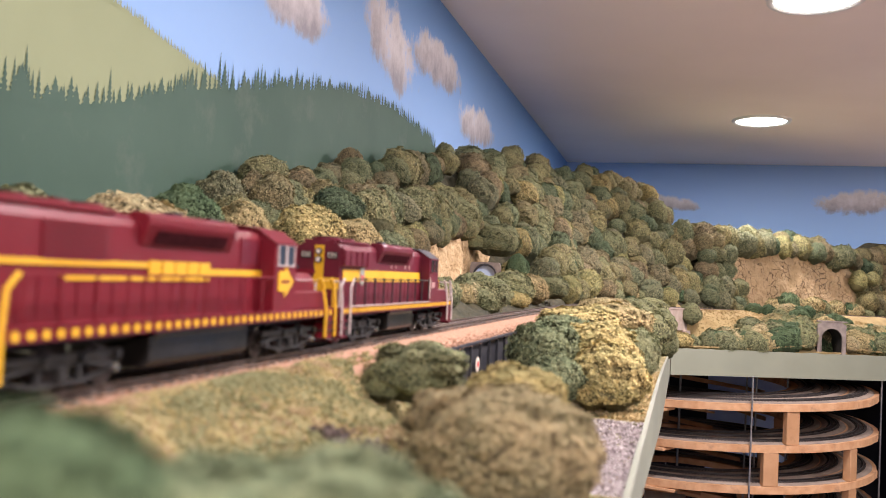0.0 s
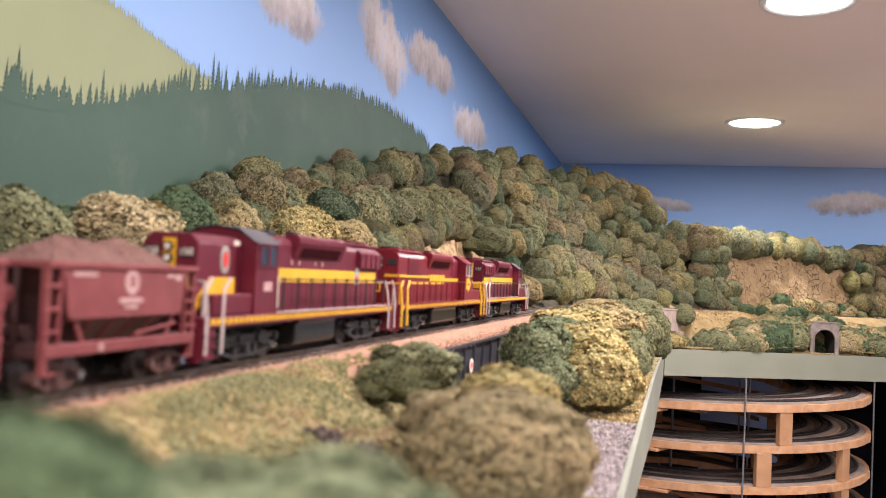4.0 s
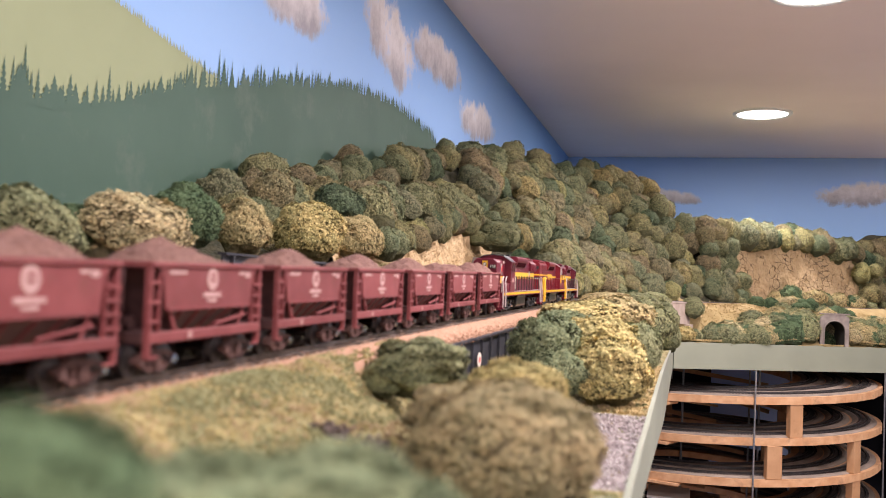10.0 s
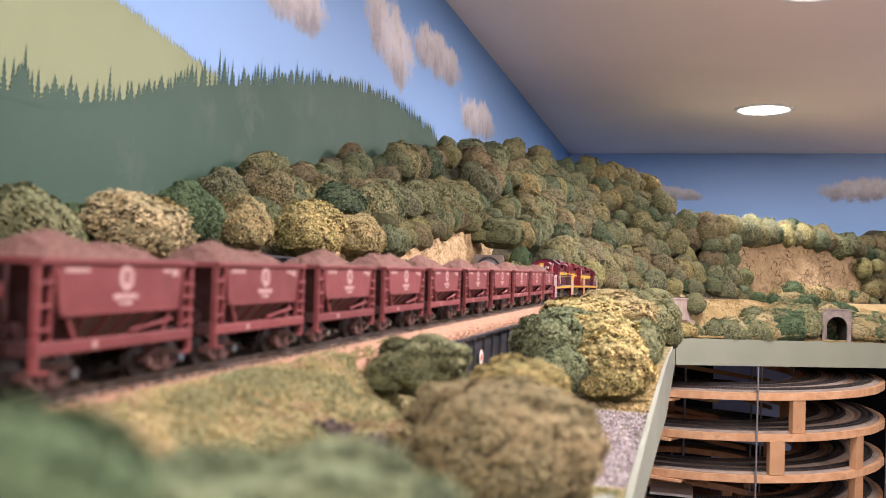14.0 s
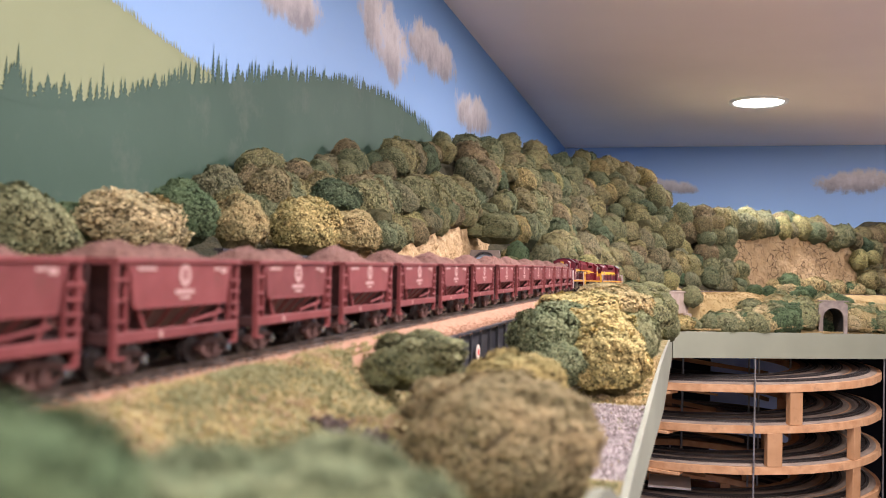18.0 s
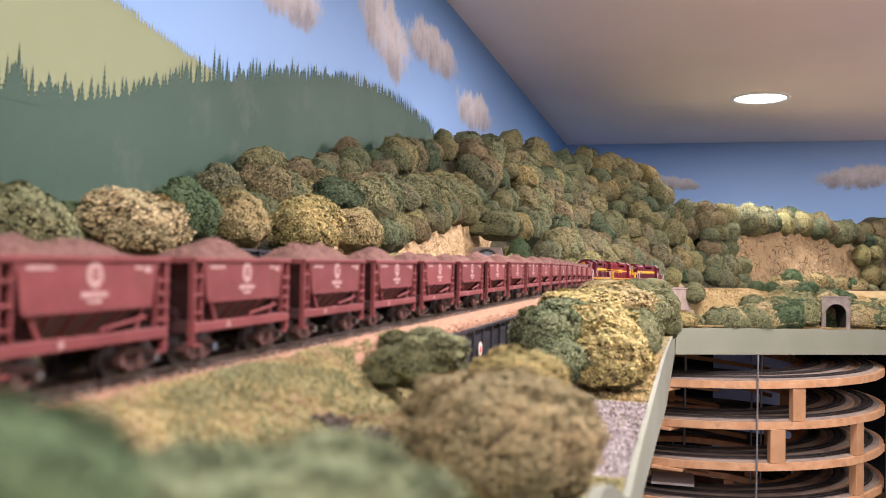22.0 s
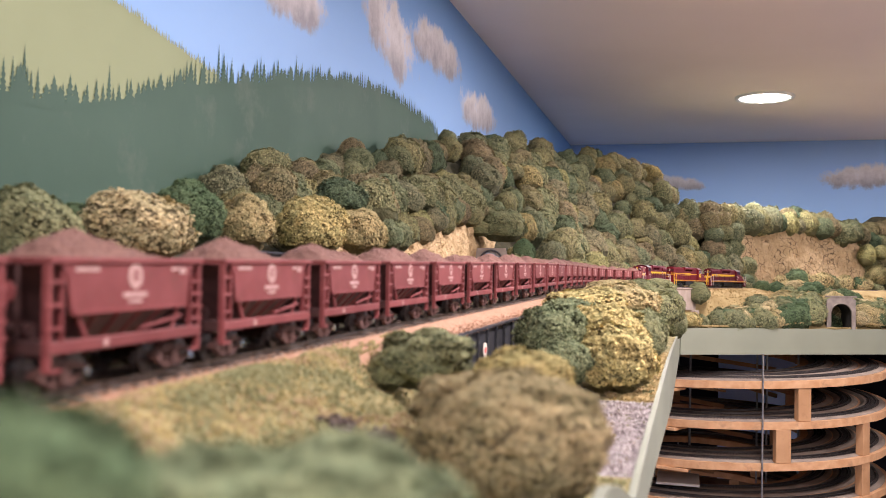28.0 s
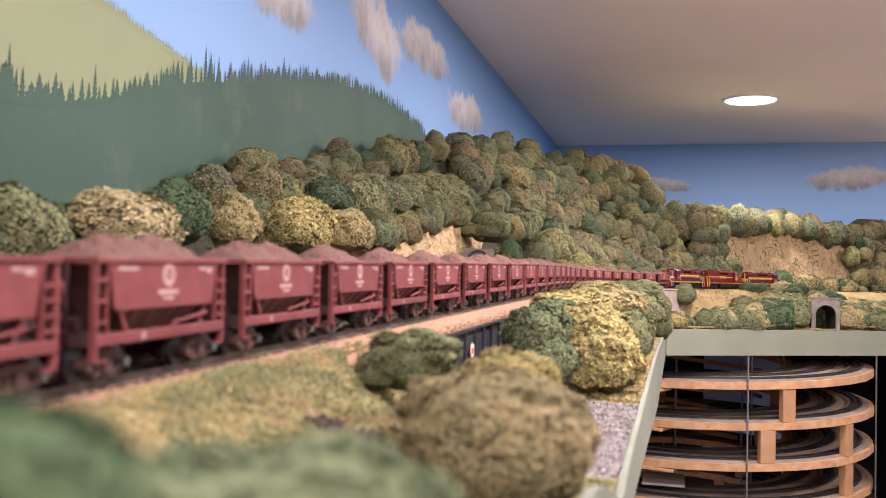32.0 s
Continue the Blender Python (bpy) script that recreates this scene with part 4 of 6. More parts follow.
def abutment_far():
    ob = tagged(empty("stone_abutment", on_track(2.40)), "pale pink concrete retaining wall under the track", "retaining wall")
    part("wall_panel", box(0.025, 0.033, -0.085, 0.055, -0.06, -0.006, 0.0008), M_CONCRETE, ob)
    part("coping", box(0.02, 0.035, -0.087, 0.057, -0.0058, -0.002, 0.0006), M_CONCRETE, ob)
    part("pier", box(0.025, 0.042, 0.03, 0.056, -0.105, -0.0602, 0.0008), M_CONCRETE, ob)


# ---------------------------------------------------------------- foliage
def puff_mesh(name, seed, mats, sub=3, flecks=1500, fleck=0.055, lump=0.3, split=False):
    """A clump of fibre and foam about one unit in radius: a lumpy core under a coat of small crumbs. split: core and coat as two meshes."""
    rnd = random.Random(seed)
    bm = bmesh.new()
    bmesh.ops.create_icosphere(bm, subdivisions=sub, radius=1)
    off = Vector((seed * 7.13, seed * 3.7, seed * 1.9))

    def radius(d):
        return 1 + lump * noise.noise(d * 1.3 + off) + 0.5 * lump * noise.noise(d * 2.9 + off) + 0.09 * noise.noise(d * 5 + off) + 0.07 * noise.noise(d * 11 + off)
    for v in bm.verts:
        d = v.co.normalized()
        v.co = d * (radius(d) - 0.02)
    verts = [tuple(v.co) for v in bm.verts]
    bm.verts.index_update()
    faces = [tuple(v.index for v in f.verts) for f in bm.faces]
    bm.free()
    core_faces, made = len(faces), []
    if split:
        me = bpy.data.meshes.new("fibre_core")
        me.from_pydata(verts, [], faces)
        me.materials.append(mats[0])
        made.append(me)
        verts, faces, core_faces = [], [], 0
    rs = np.random.RandomState(seed + 1)
    dirs = rs.normal(size=(flecks, 3))
    dirs /= np.linalg.norm(dirs, axis=1)[:, None]
    dirs[:, 2] = np.where(dirs[:, 2] < -0.55, -dirs[:, 2], dirs[:, 2])
    lift = rs.uniform(-0.03, 0.07, flecks) * (fleck / 0.05)
    tilt = dirs + 0.36 * rs.normal(size=(flecks, 3))
    tilt /= np.linalg.norm(tilt, axis=1)[:, None]
    first = np.cross(tilt, rs.normal(size=(flecks, 3)))
    first /= np.linalg.norm(first, axis=1)[:, None]
    second = np.cross(tilt, first)
    arms = np.stack([first, -0.5 * first + 0.87 * second, -0.5 * first - 0.87 * second], 1)
    size = fleck * rs.uniform(0.6, 1.4, flecks)
    for i in range(flecks):
        d = Vector(dirs[i])
        c = d * (radius(d) + lift[i])
        k = len(verts)
        for e in arms[i]:
            verts.append((c.x + e[0] * size[i], c.y + e[1] * size[i], c.z + e[2] * size[i]))
        faces.append((k, k + 1, k + 2))
    me = bpy.data.meshes.new(name)
    me.from_pydata(verts, [], faces)
    if split:
        me.materials.append(mats[1])
        return made + [me]
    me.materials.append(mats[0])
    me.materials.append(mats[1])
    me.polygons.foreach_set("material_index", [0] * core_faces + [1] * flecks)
    return me


def hillside():
    rnd = random.Random(21)
    fine = [puff_mesh("foam_tree", i, M_TREES, 3, 7000, 0.043, 0.26) for i in range(8)]
    kinds = [puff_mesh("foam_tree", i + 20, M_TREES, 3, 3800, 0.058, 0.22) for i in range(10)]

    def put(x, y, z, r, pool, tall, label):
        ob = new("foam_tree", rnd.choice(pool))
        ob.matrix_basis = Matrix.Translation((x, y, z)) @ Euler((rnd.uniform(-0.4, 0.4), rnd.uniform(-0.4, 0.4), rnd.uniform(0, 6.28))).to_matrix().to_4x4() @ Matrix.Diagonal((r * rnd.uniform(0.9, 1.15), r, r * tall, 1))
        tagged(ob, label, "tree", "hillside trees")

    # clumps set evenly over the slope, each standing out of it along the slope's normal
    odd = False
    for s in list(np.arange(0.87, 1.42, 0.043)) + list(np.arange(1.43, 3.95, 0.056)):
        n = 0.06 + (0.028 if odd else 0.0)
        odd = not odd
        while n < 0.62:
            ss, nn = s + rnd.uniform(-0.014, 0.014), n + rnd.uniform(-0.01, 0.01)
            p, q = beside(ss, nn, 0), beside(ss, nn + 0.02, 0)
            z = ground_z(p.x, p.y)
            slope = min(3.0, max(0.0, (ground_z(q.x, q.y) - z) / 0.02))
            n += (0.045 if s < 1.42 else 0.06) / math.hypot(1, slope)
            if q.x < WALL_X + 0.004 or p.y > BACK_Y - 0.03 or p.x > 1.15:
                continue
            if s < 1.64 and nn < 0.222 or s < 1.0 and nn < 0.25:
                continue
            if s > 2.88:
                continue
            if nn > 0.15 + (0.22 if s < 1.7 else 0.36 + 0.1 * (s > 2.6)):
                continue
            r = rnd.choice((rnd.uniform(0.019, 0.026), rnd.uniform(0.026, 0.035))) * (0.8 if s < 1.42 else 1) * (1 + 0.1 * step(1.8, 3.0, s))
            out = Vector((q.x - p.x, q.y - p.y, 0)).normalized() * (-slope) + Vector((0, 0, 1))
            c = Vector((p.x, p.y, z)) + out.normalized() * (r * rnd.uniform(0.45, 0.95))
            put(max(c.x, WALL_X + r * 1.02), min(c.y, BACK_Y - r), c.z, r, fine if s < 1.75 else kinds, rnd.uniform(0.85, 1.2), "rounded foam treetop in autumn green on the hillside")

    def row(s0, s1, gap, n0, lift, r0, r1, pool, tall):
        s = s0
        while s < s1:
            p = beside(s, n0 + rnd.uniform(-0.02, 0.015), 0)
            put(p.x, p.y, lift(s) + rnd.uniform(-0.01, 0.01), rnd.uniform(r0, r1), pool, tall * rnd.uniform(0.85, 1.15), "rounded foam treetop in autumn green above a rock face")
            s += gap * rnd.uniform(0.8, 1.2)
    # the trees that overhang the two rock faces
    row(0.94, 1.7, 0.026, 0.178, eave, 0.016, 0.022, fine, 1.0)
    row(0.92, 1.7, 0.05, 0.21, lambda s: eave(s) + 0.03, 0.026, 0.033, fine, 1.0)
    for k in range(3):
        row(0.86, 1.02, 0.044, 0.265 + 0.03 * k, lambda s: 1.535 + 0.026 * k + 0.2 * (s - 0.86), 0.021, 0.03, fine, 1.0)
    row(1.54, 1.86, 0.034, 0.1, lambda s: 1.512, 0.018, 0.026, fine, 1.0)
    row(1.6, 1.86, 0.036, 0.14, lambda s: 1.53 + 0.02 * step(1.6, 1.8, s), 0.02, 0.028, fine, 1.0)
    row(2.84, 3.66, 0.058, 0.132, lambda s: 1.4955 + 0.215 - 0.02 * step(3.4, 3.6, s), 0.027, 0.042, kinds, 1.1)
    row(2.78, 3.68, 0.06, 0.178, lambda s: 1.4955 + 0.23 - 0.02 * step(3.4, 3.6, s), 0.03, 0.044, kinds, 1.1)
    for k in range(5):
        row(2.79, 2.99 - 0.03 * k, 0.055, 0.07 + 0.008 * k, lambda s: 1.4955 + 0.022 + 0.045 * k, 0.026, 0.036, kinds, 1.05)
    for k in range(4):
        row(3.64, 4.0, 0.06, 0.09 + 0.035 * k, lambda s: 1.4955 + 0.04 + 0.055 * k + 0.12 * (s - 3.64) * k / 3, 0.028, 0.038, kinds, 1.1)
    row(3.6, 3.72, 0.03, 0.08, lambda s: 1.4955 + 0.03 + 0.1 * rnd.random(), 0.026, 0.036, kinds, 1.1)


def shrub(name, mats, x, y, z, rx, ry, rz, seed, label, group, flecks=9000, fleck=0.04, sub=4, lump=0.25, turn=0.0):
    m = pose(x, y, z, 0, 0, turn) @ Matrix.Diagonal((rx, ry, rz, 1))
    root = empty(name, pose(x, y, z - rz * 0.9))
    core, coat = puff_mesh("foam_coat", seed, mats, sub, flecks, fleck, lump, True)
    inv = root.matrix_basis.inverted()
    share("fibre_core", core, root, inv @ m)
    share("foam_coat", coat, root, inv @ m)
    return tagged(root, label, "tree" if "tree" in name else "bush", group)


def edge_crumbs():
    """Pale straw and foam crumbs that spill along the top of the fascia."""
    rnd = random.Random(77)
    pts = []
    for _ in range(5000):
        x = EDGE_X + 1.0 * rnd.random()
        y = front_y(x) + abs(rnd.gauss(0, 0.012)) + 0.002
        if abs(x - 0.395) < 0.03 and y > front_y(x) + 0.02:
            continue
        pts.append((x, y, max(1.392, ground_z(x, y)) + 0.001 + 0.003 * rnd.random()))
    for _ in range(2600):
        y = 0.62 + 0.5 * rnd.random() ** 1.5
        pts.append((EDGE_X - abs(rnd.gauss(0, 0.012)) - 0.001, y, 0))
        x = pts[-1][0]
        pts[-1] = (x, y, ground_z(x, y) + 0.0015 * rnd.random())
    scatter_mesh("straw_crumbs", pts, 0.0016, M_STRAW, "pale straw crumbs along the fascia edge", "ground cover", rnd)
    pts = []
    for _ in range(16000):
        x = 0.03 + 0.9 * rnd.random()
        y = front_y(x) + 0.02 + rnd.random() * 0.45
        s, n = locate(x, y)
        if n > -0.02 or abs(x - 0.395) < 0.04 and y < 2.7:
            continue
        pts.append((x, y, ground_z(x, y) + 0.001))
    scatter_mesh("straw_tufts", pts, 0.0026, M_STRAW, "straw coloured tufts on the far slope", "ground cover", rnd)


def shrubs():
    shrub("bush", M_SHRUB_BROWN, -0.0513, 0.2679, 1.4506, 0.0284, 0.0284, 0.0215, 41, "large olive brown fibre bush on the embankment", "bushes on the embankment", 36000, 0.021, 4, 0.15)
    shrub("bush", M_SHRUB_BROWN, -0.0692, 0.2938, 1.4582, 0.0191, 0.0191, 0.0105, 42, "olive brown fibre bush beside a larger one", "bushes on the embankment", 13000, 0.033, 4)
    shrub("bush", M_SHRUB_YELLOW, -0.0661, 0.3673, 1.4600, 0.0201, 0.0201, 0.0113, 43, "straw tinted fibre bush behind a larger one", "bushes on the embankment", 13000, 0.033, 4)
    shrub("bush", M_SHRUB_GREEN, -0.1198, 0.4043, 1.4616, 0.0225, 0.0225, 0.0134, 44, "dark green fibre bush beside the ballast", "bushes on the embankment", 13000, 0.036, 4, 0.45)
    shrub("bush", M_SHRUB_GREEN, -0.1325, 0.3905, 1.4564, 0.0099, 0.0099, 0.0078, 45, "small dark green bush tuft", "bushes on the embankment")
    shrub("bush", M_SHRUB_MOSS, -0.0969, 0.6599, 1.4599, 0.0244, 0.0244, 0.0236, 46, "dark green foam bush by the bridge", "bushes on the embankment", 10000, 0.045, 4, 0.3)
    shrub("bush", M_SHRUB_MOSS, -0.0868, 0.6322, 1.4417, 0.0201, 0.0201, 0.0177, 47, "dark green foam bush by the bridge", "bushes on the embankment", 10000, 0.045, 4, 0.3)
    shrub("bush", M_SHRUB_MOSS, -0.0882, 0.7036, 1.4654, 0.0277, 0.0277, 0.0205, 48, "green foam bush by the bridge", "bushes on the embankment", 10000, 0.045, 4, 0.3)
    shrub("bush", M_SHRUB_YELLOW, -0.0496, 0.6528, 1.4438, 0.0278, 0.0278, 0.0237, 49, "bushy yellow green foam clump by the road", "bushes on the embankment", 10000, 0.045, 4, 0.3)
    shrub("bush", M_SHRUB_YELLOW, -0.0593, 0.6910, 1.4618, 0.0304, 0.0304, 0.0199, 50, "yellow green foam clump by the road", "bushes on the embankment", 10000, 0.045, 4, 0.3)
    shrub("bush", M_SHRUB_GREEN, -0.0330, 0.7193, 1.4568, 0.0179, 0.0179, 0.0223, 51, "light green foam clump near the fascia", "bushes on the embankment", 10000, 0.045, 4, 0.3)
    shrub("bush", M_SHRUB_YELLOW, -0.0875, 0.7865, 1.4781, 0.0348, 0.0348, 0.0169, 52, "straw coloured foam clump near the track", "bushes on the embankment", 10000, 0.045, 4, 0.3)
    shrub("bush", M_SHRUB_OLIVE, -0.0621, 0.8765, 1.4794, 0.0340, 0.0340, 0.0176, 53, "olive foam clump near the track", "bushes on the embankment", 10000, 0.045, 4, 0.3)
    shrub("bush", M_SHRUB_GREEN, -0.0435, 1.0794, 1.4689, 0.0301, 0.0301, 0.0281, 54, "grey green foam clump near the fascia", "bushes on the embankment")
    shrub("bush", M_SHRUB_OLIVE, -0.0857, 1.0668, 1.4913, 0.0335, 0.0335, 0.0134, 55, "olive foam clump near the track", "bushes on the embankment")
    shrub("bush", M_SHRUB_GREEN, -0.0662, 1.3320, 1.4877, 0.0348, 0.0348, 0.0199, 56, "grey green foam clump near the track", "bushes on the embankment")
    shrub("bush", M_SHRUB_GREEN, -0.0345, 1.5494, 1.4609, 0.0306, 0.0306, 0.0325, 57, "grey green foam clump near the fascia", "bushes on the embankment")
    shrub("bush", M_SHRUB_GREEN, -0.0231, 1.7616, 1.4236, 0.0239, 0.0239, 0.0282, 58, "grey green foam clump near the fascia", "bushes on the embankment")
    shrub("bush", M_SHRUB_GREEN, -0.0553, 1.7503, 1.4911, 0.0325, 0.0325, 0.0195, 59, "grey green foam clump near the track", "bushes on the embankment")
    shrub("bush", M_SHRUB_YELLOW, -0.0030, 2.3388, 1.4096, 0.0373, 0.0373, 0.0201, 60, "straw coloured low bush on the corner", "bushes on the embankment")
    shrub("bush", M_SHRUB_DARK, -0.0476, 0.0559, 1.4829, 0.0097, 0.0097, 0.0059, 61, "low green foam tuft", "bushes on the embankment", 8000, 0.06, 4, 0.5)
    shrub("bush", M_SHRUB_TEAL, -0.0530, 0.0901, 1.4733, 0.0108, 0.0108, 0.0061, 62, "low green foam tuft", "bushes on the embankment", 8000, 0.06, 4, 0.5)
    shrub("bush", M_SHRUB_TEAL, -0.0415, 0.0985, 1.4716, 0.0154, 0.0154, 0.0074, 63, "low green foam tuft", "bushes on the embankment", 8000, 0.06, 4, 0.5)
    shrub("small_tree", M_SHRUB_DARK, -0.3445, 0.5579, 1.5395, 0.0258, 0.0258, 0.0225, 64, "dark green rounded tree behind the train", "trees behind the train", 12000, 0.033, 4, 0.16)
    shrub("small_tree", M_SHRUB_DARK, -0.3446, 0.5590, 1.5535, 0.0125, 0.0125, 0.0135, 86, "dark green pointed crown of a tree behind the train", "trees behind the train", 6000, 0.05, 4, 0.16)
    shrub("small_tree", M_SHRUB_STRAW, -0.3128, 0.4508, 1.5245, 0.0315, 0.0315, 0.0212, 65, "straw coloured tangled tree behind the train", "trees behind the train", 9000, 0.042, 4, 0.34)
    shrub("small_tree", M_SHRUB_GREEN, -0.3320, 0.3855, 1.5180, 0.0279, 0.0279, 0.0235, 66, "grey green tree behind the train", "trees behind the train", 9000, 0.042, 4, 0.28)
    shrub("small_tree", M_SHRUB_DARK, -0.3347, 0.4255, 1.5224, 0.0159, 0.0159, 0.0143, 67, "green tree behind the train", "trees behind the train", 14000, 0.037, 4)
    shrub("small_tree", M_SHRUB_OLIVE, -0.3558, 0.6682, 1.5421, 0.0227, 0.0227, 0.0236, 68, "ochre brown tree against the painted wall", "trees behind the train", 14000, 0.037, 4)
    shrub("small_tree", M_SHRUB_YELLOW, -0.3609, 0.8120, 1.5476, 0.0337, 0.0337, 0.0292, 69, "yellow green tree below the hill", "trees behind the train", 14000, 0.037, 4)
    shrub("small_tree", M_SHRUB_OLIVE, -0.3641, 0.9871, 1.5604, 0.0241, 0.0241, 0.0228, 70, "olive tree beside the rock cutting", "trees behind the train", 14000, 0.037, 4)
    shrub("small_tree", M_SHRUB_OLIVE, -0.3500, 0.9084, 1.5493, 0.0272, 0.0272, 0.0260, 71, "olive tree below the hill", "trees behind the train", 14000, 0.037, 4)
    shrub("small_tree", M_SHRUB_OLIVE, -0.3906, 1.1346, 1.5879, 0.0321, 0.0321, 0.0291, 72, "olive tree below the hill", "trees behind the train", 14000, 0.037, 4)
    shrub("small_tree", M_SHRUB_GREEN, -0.3939, 1.2676, 1.6153, 0.0373, 0.0373, 0.0339, 73, "green tree above the rock cutting", "trees behind the train", 14000, 0.037, 4)
    shrub("small_tree", M_SHRUB_GREEN, -0.3697, 1.3987, 1.6235, 0.0462, 0.0462, 0.0370, 74, "green tree above the rock cutting", "trees behind the train", 14000, 0.037, 4)
    shrub("small_tree", M_SHRUB_GREEN, -0.3075, 1.4902, 1.5920, 0.0400, 0.0400, 0.0270, 75, "bright green fibre over the tunnel mouth", "trees behind the train", 14000, 0.037, 4)
    shrub("small_tree", M_SHRUB_GREEN, -0.3423, 1.4595, 1.5876, 0.0191, 0.0191, 0.0134, 76, "olive fibre above the tunnel mouth", "trees behind the train", 14000, 0.037, 4)
    shrub("small_tree", M_SHRUB_DARK, -0.262, 1.4489, 1.542, 0.019, 0.019, 0.024, 77, "bright green fibre beside the tunnel mouth", "trees behind the train", 14000, 0.037, 4)
    shrub("bush", M_SHRUB_GREEN, -0.2275, 0.9977, 1.4981, 0.0338, 0.0338, 0.0247, 78, "dark green bush behind the track", "bushes between the tracks")
    shrub("bush", M_SHRUB_GREEN, -0.2440, 0.9514, 1.4822, 0.0213, 0.0213, 0.0150, 79, "green bush behind the track", "bushes between the tracks")
    shrub("bush", M_SHRUB_GREEN, -0.2315, 1.2334, 1.5103, 0.0319, 0.0319, 0.0239, 80, "olive green bush behind the track", "bushes between the tracks")
    shrub("bush", M_SHRUB_YELLOW, -0.2180, 1.1911, 1.4935, 0.0214, 0.0214, 0.0122, 81, "straw coloured low bush behind the track", "bushes between the tracks")
    shrub("bush", M_SHRUB_OLIVE, -0.2330, 1.3954, 1.5117, 0.0304, 0.0304, 0.0214, 82, "olive bush behind the track", "bushes between the tracks")
    shrub("bush", M_SHRUB_GREEN, -0.2200, 1.5563, 1.5182, 0.0316, 0.0316, 0.0198, 83, "green bush behind the track", "bushes between the tracks")
    shrub("bush", M_SHRUB_GREEN, 0.0275, 2.4279, 1.4769, 0.0282, 0.0282, 0.0282, 84, "grey green rounded bush beside the retaining wall", "bushes on the embankment")
    shrub("bush", M_SHRUB_OLIVE, -0.2649, 0.8096, 1.5076, 0.0217, 0.0217, 0.0163, 85, "olive bush behind the track", "bushes between the tracks")


def far_shrubs():
    rnd = random.Random(33)
    kinds = {m: [puff_mesh("foam_bush", 90 + 3 * i + k, mat, 3, 3600, 0.056, 0.26) for k in range(3)] for i, (m, mat) in enumerate((("green", M_SHRUB_GREEN), ("olive", M_SHRUB_OLIVE), ("straw", M_SHRUB_STRAW), ("dark", M_SHRUB_DARK)))}
    words = {"green": "grey green foam bush on the far slope", "olive": "olive foam bush on the far slope", "straw": "straw coloured foam bush on the far slope", "dark": "dark green foam bush on the far slope"}

    def put(kind, x, y, r, lift=0.3):
        ob = new("foam_bush", rnd.choice(kinds[kind]))
        z = ground_z(x, y) if y < front_y(x) else max(1.392, ground_z(x, y))
        ob.matrix_basis = pose(x, y, z + r * lift, 0, 0, rnd.uniform(0, 360)) @ Matrix.Diagonal((r, r, r * rnd.uniform(0.8, 1.05), 1))
        tagged(ob, words[kind], "bush", "far slope bushes")
    # on the slope between the far bend of the track and the fascia
    for i in range(220):
        x = 0.075 + 0.85 * (i + rnd.random()) / 220
        back = rnd.uniform(0.025, 0.1 if x < 0.17 else (0.34 if x > 0.24 else 0.18) * rnd.uniform(0.35, 1))
        if abs(x - 0.395) < 0.062 and back < 0.12:
            continue
        put(rnd.choice(("green", "dark", "dark", "green", "green", "olive")) if rnd.random() < 0.9 else "straw", x, front_y(x) + back, rnd.uniform(0.022, 0.038))
    for x, d, k, r in ((0.0, 0.03, "straw", 0.022), (0.03, 0.05, "green", 0.024), (0.325, 0.03, "green", 0.026), (0.445, 0.03, "straw", 0.026), (0.48, 0.04, "olive", 0.03), (0.33, 0.08, "dark", 0.03), (0.45, 0.1, "dark", 0.034), (0.455, 0.13, "olive", 0.028)):
        put(k, x, front_y(x) + d, r)
    for i in range(34):
        x = 0.2 + 0.62 * (i + rnd.random()) / 34
        back = rnd.uniform(0.26, 0.4)
        if locate(x, front_y(x) + back)[1] < -0.05:
            put(rnd.choice(("green", "dark", "olive", "dark", "straw")), x, front_y(x) + back, rnd.uniform(0.018, 0.032))
    # along the foot of the rock face and the hill
    for i in range(40):
        s = 1.75 + 2.1 * (i + rnd.random()) / 40
        p = beside(s, rnd.uniform(0.045, 0.07), 0)
        if 2.62 < s < 3.0 and rnd.random() < 0.6:
            continue
        put(rnd.choice(("green", "olive", "dark")), p.x, p.y, rnd.uniform(0.014, 0.026))
    for i in range(14):
        s = 3.12 + 0.6 * (i + rnd.random()) / 14
        p = beside(s, rnd.uniform(0.06, 0.1), 0)
        put(rnd.choice(("green", "dark", "olive")), p.x, p.y, rnd.uniform(0.026, 0.04), 0.6)
    # low growth behind the near stretch of track
    for i in range(44):
        s = 0.8 + 0.8 * (i + rnd.random()) / 44
        n = rnd.uniform(0.06, 0.095)
        p = beside(s, n, 0)
        put(rnd.choice(("green", "olive", "straw", "green")), p.x, p.y, rnd.uniform(0.011, 0.018), 0.2)


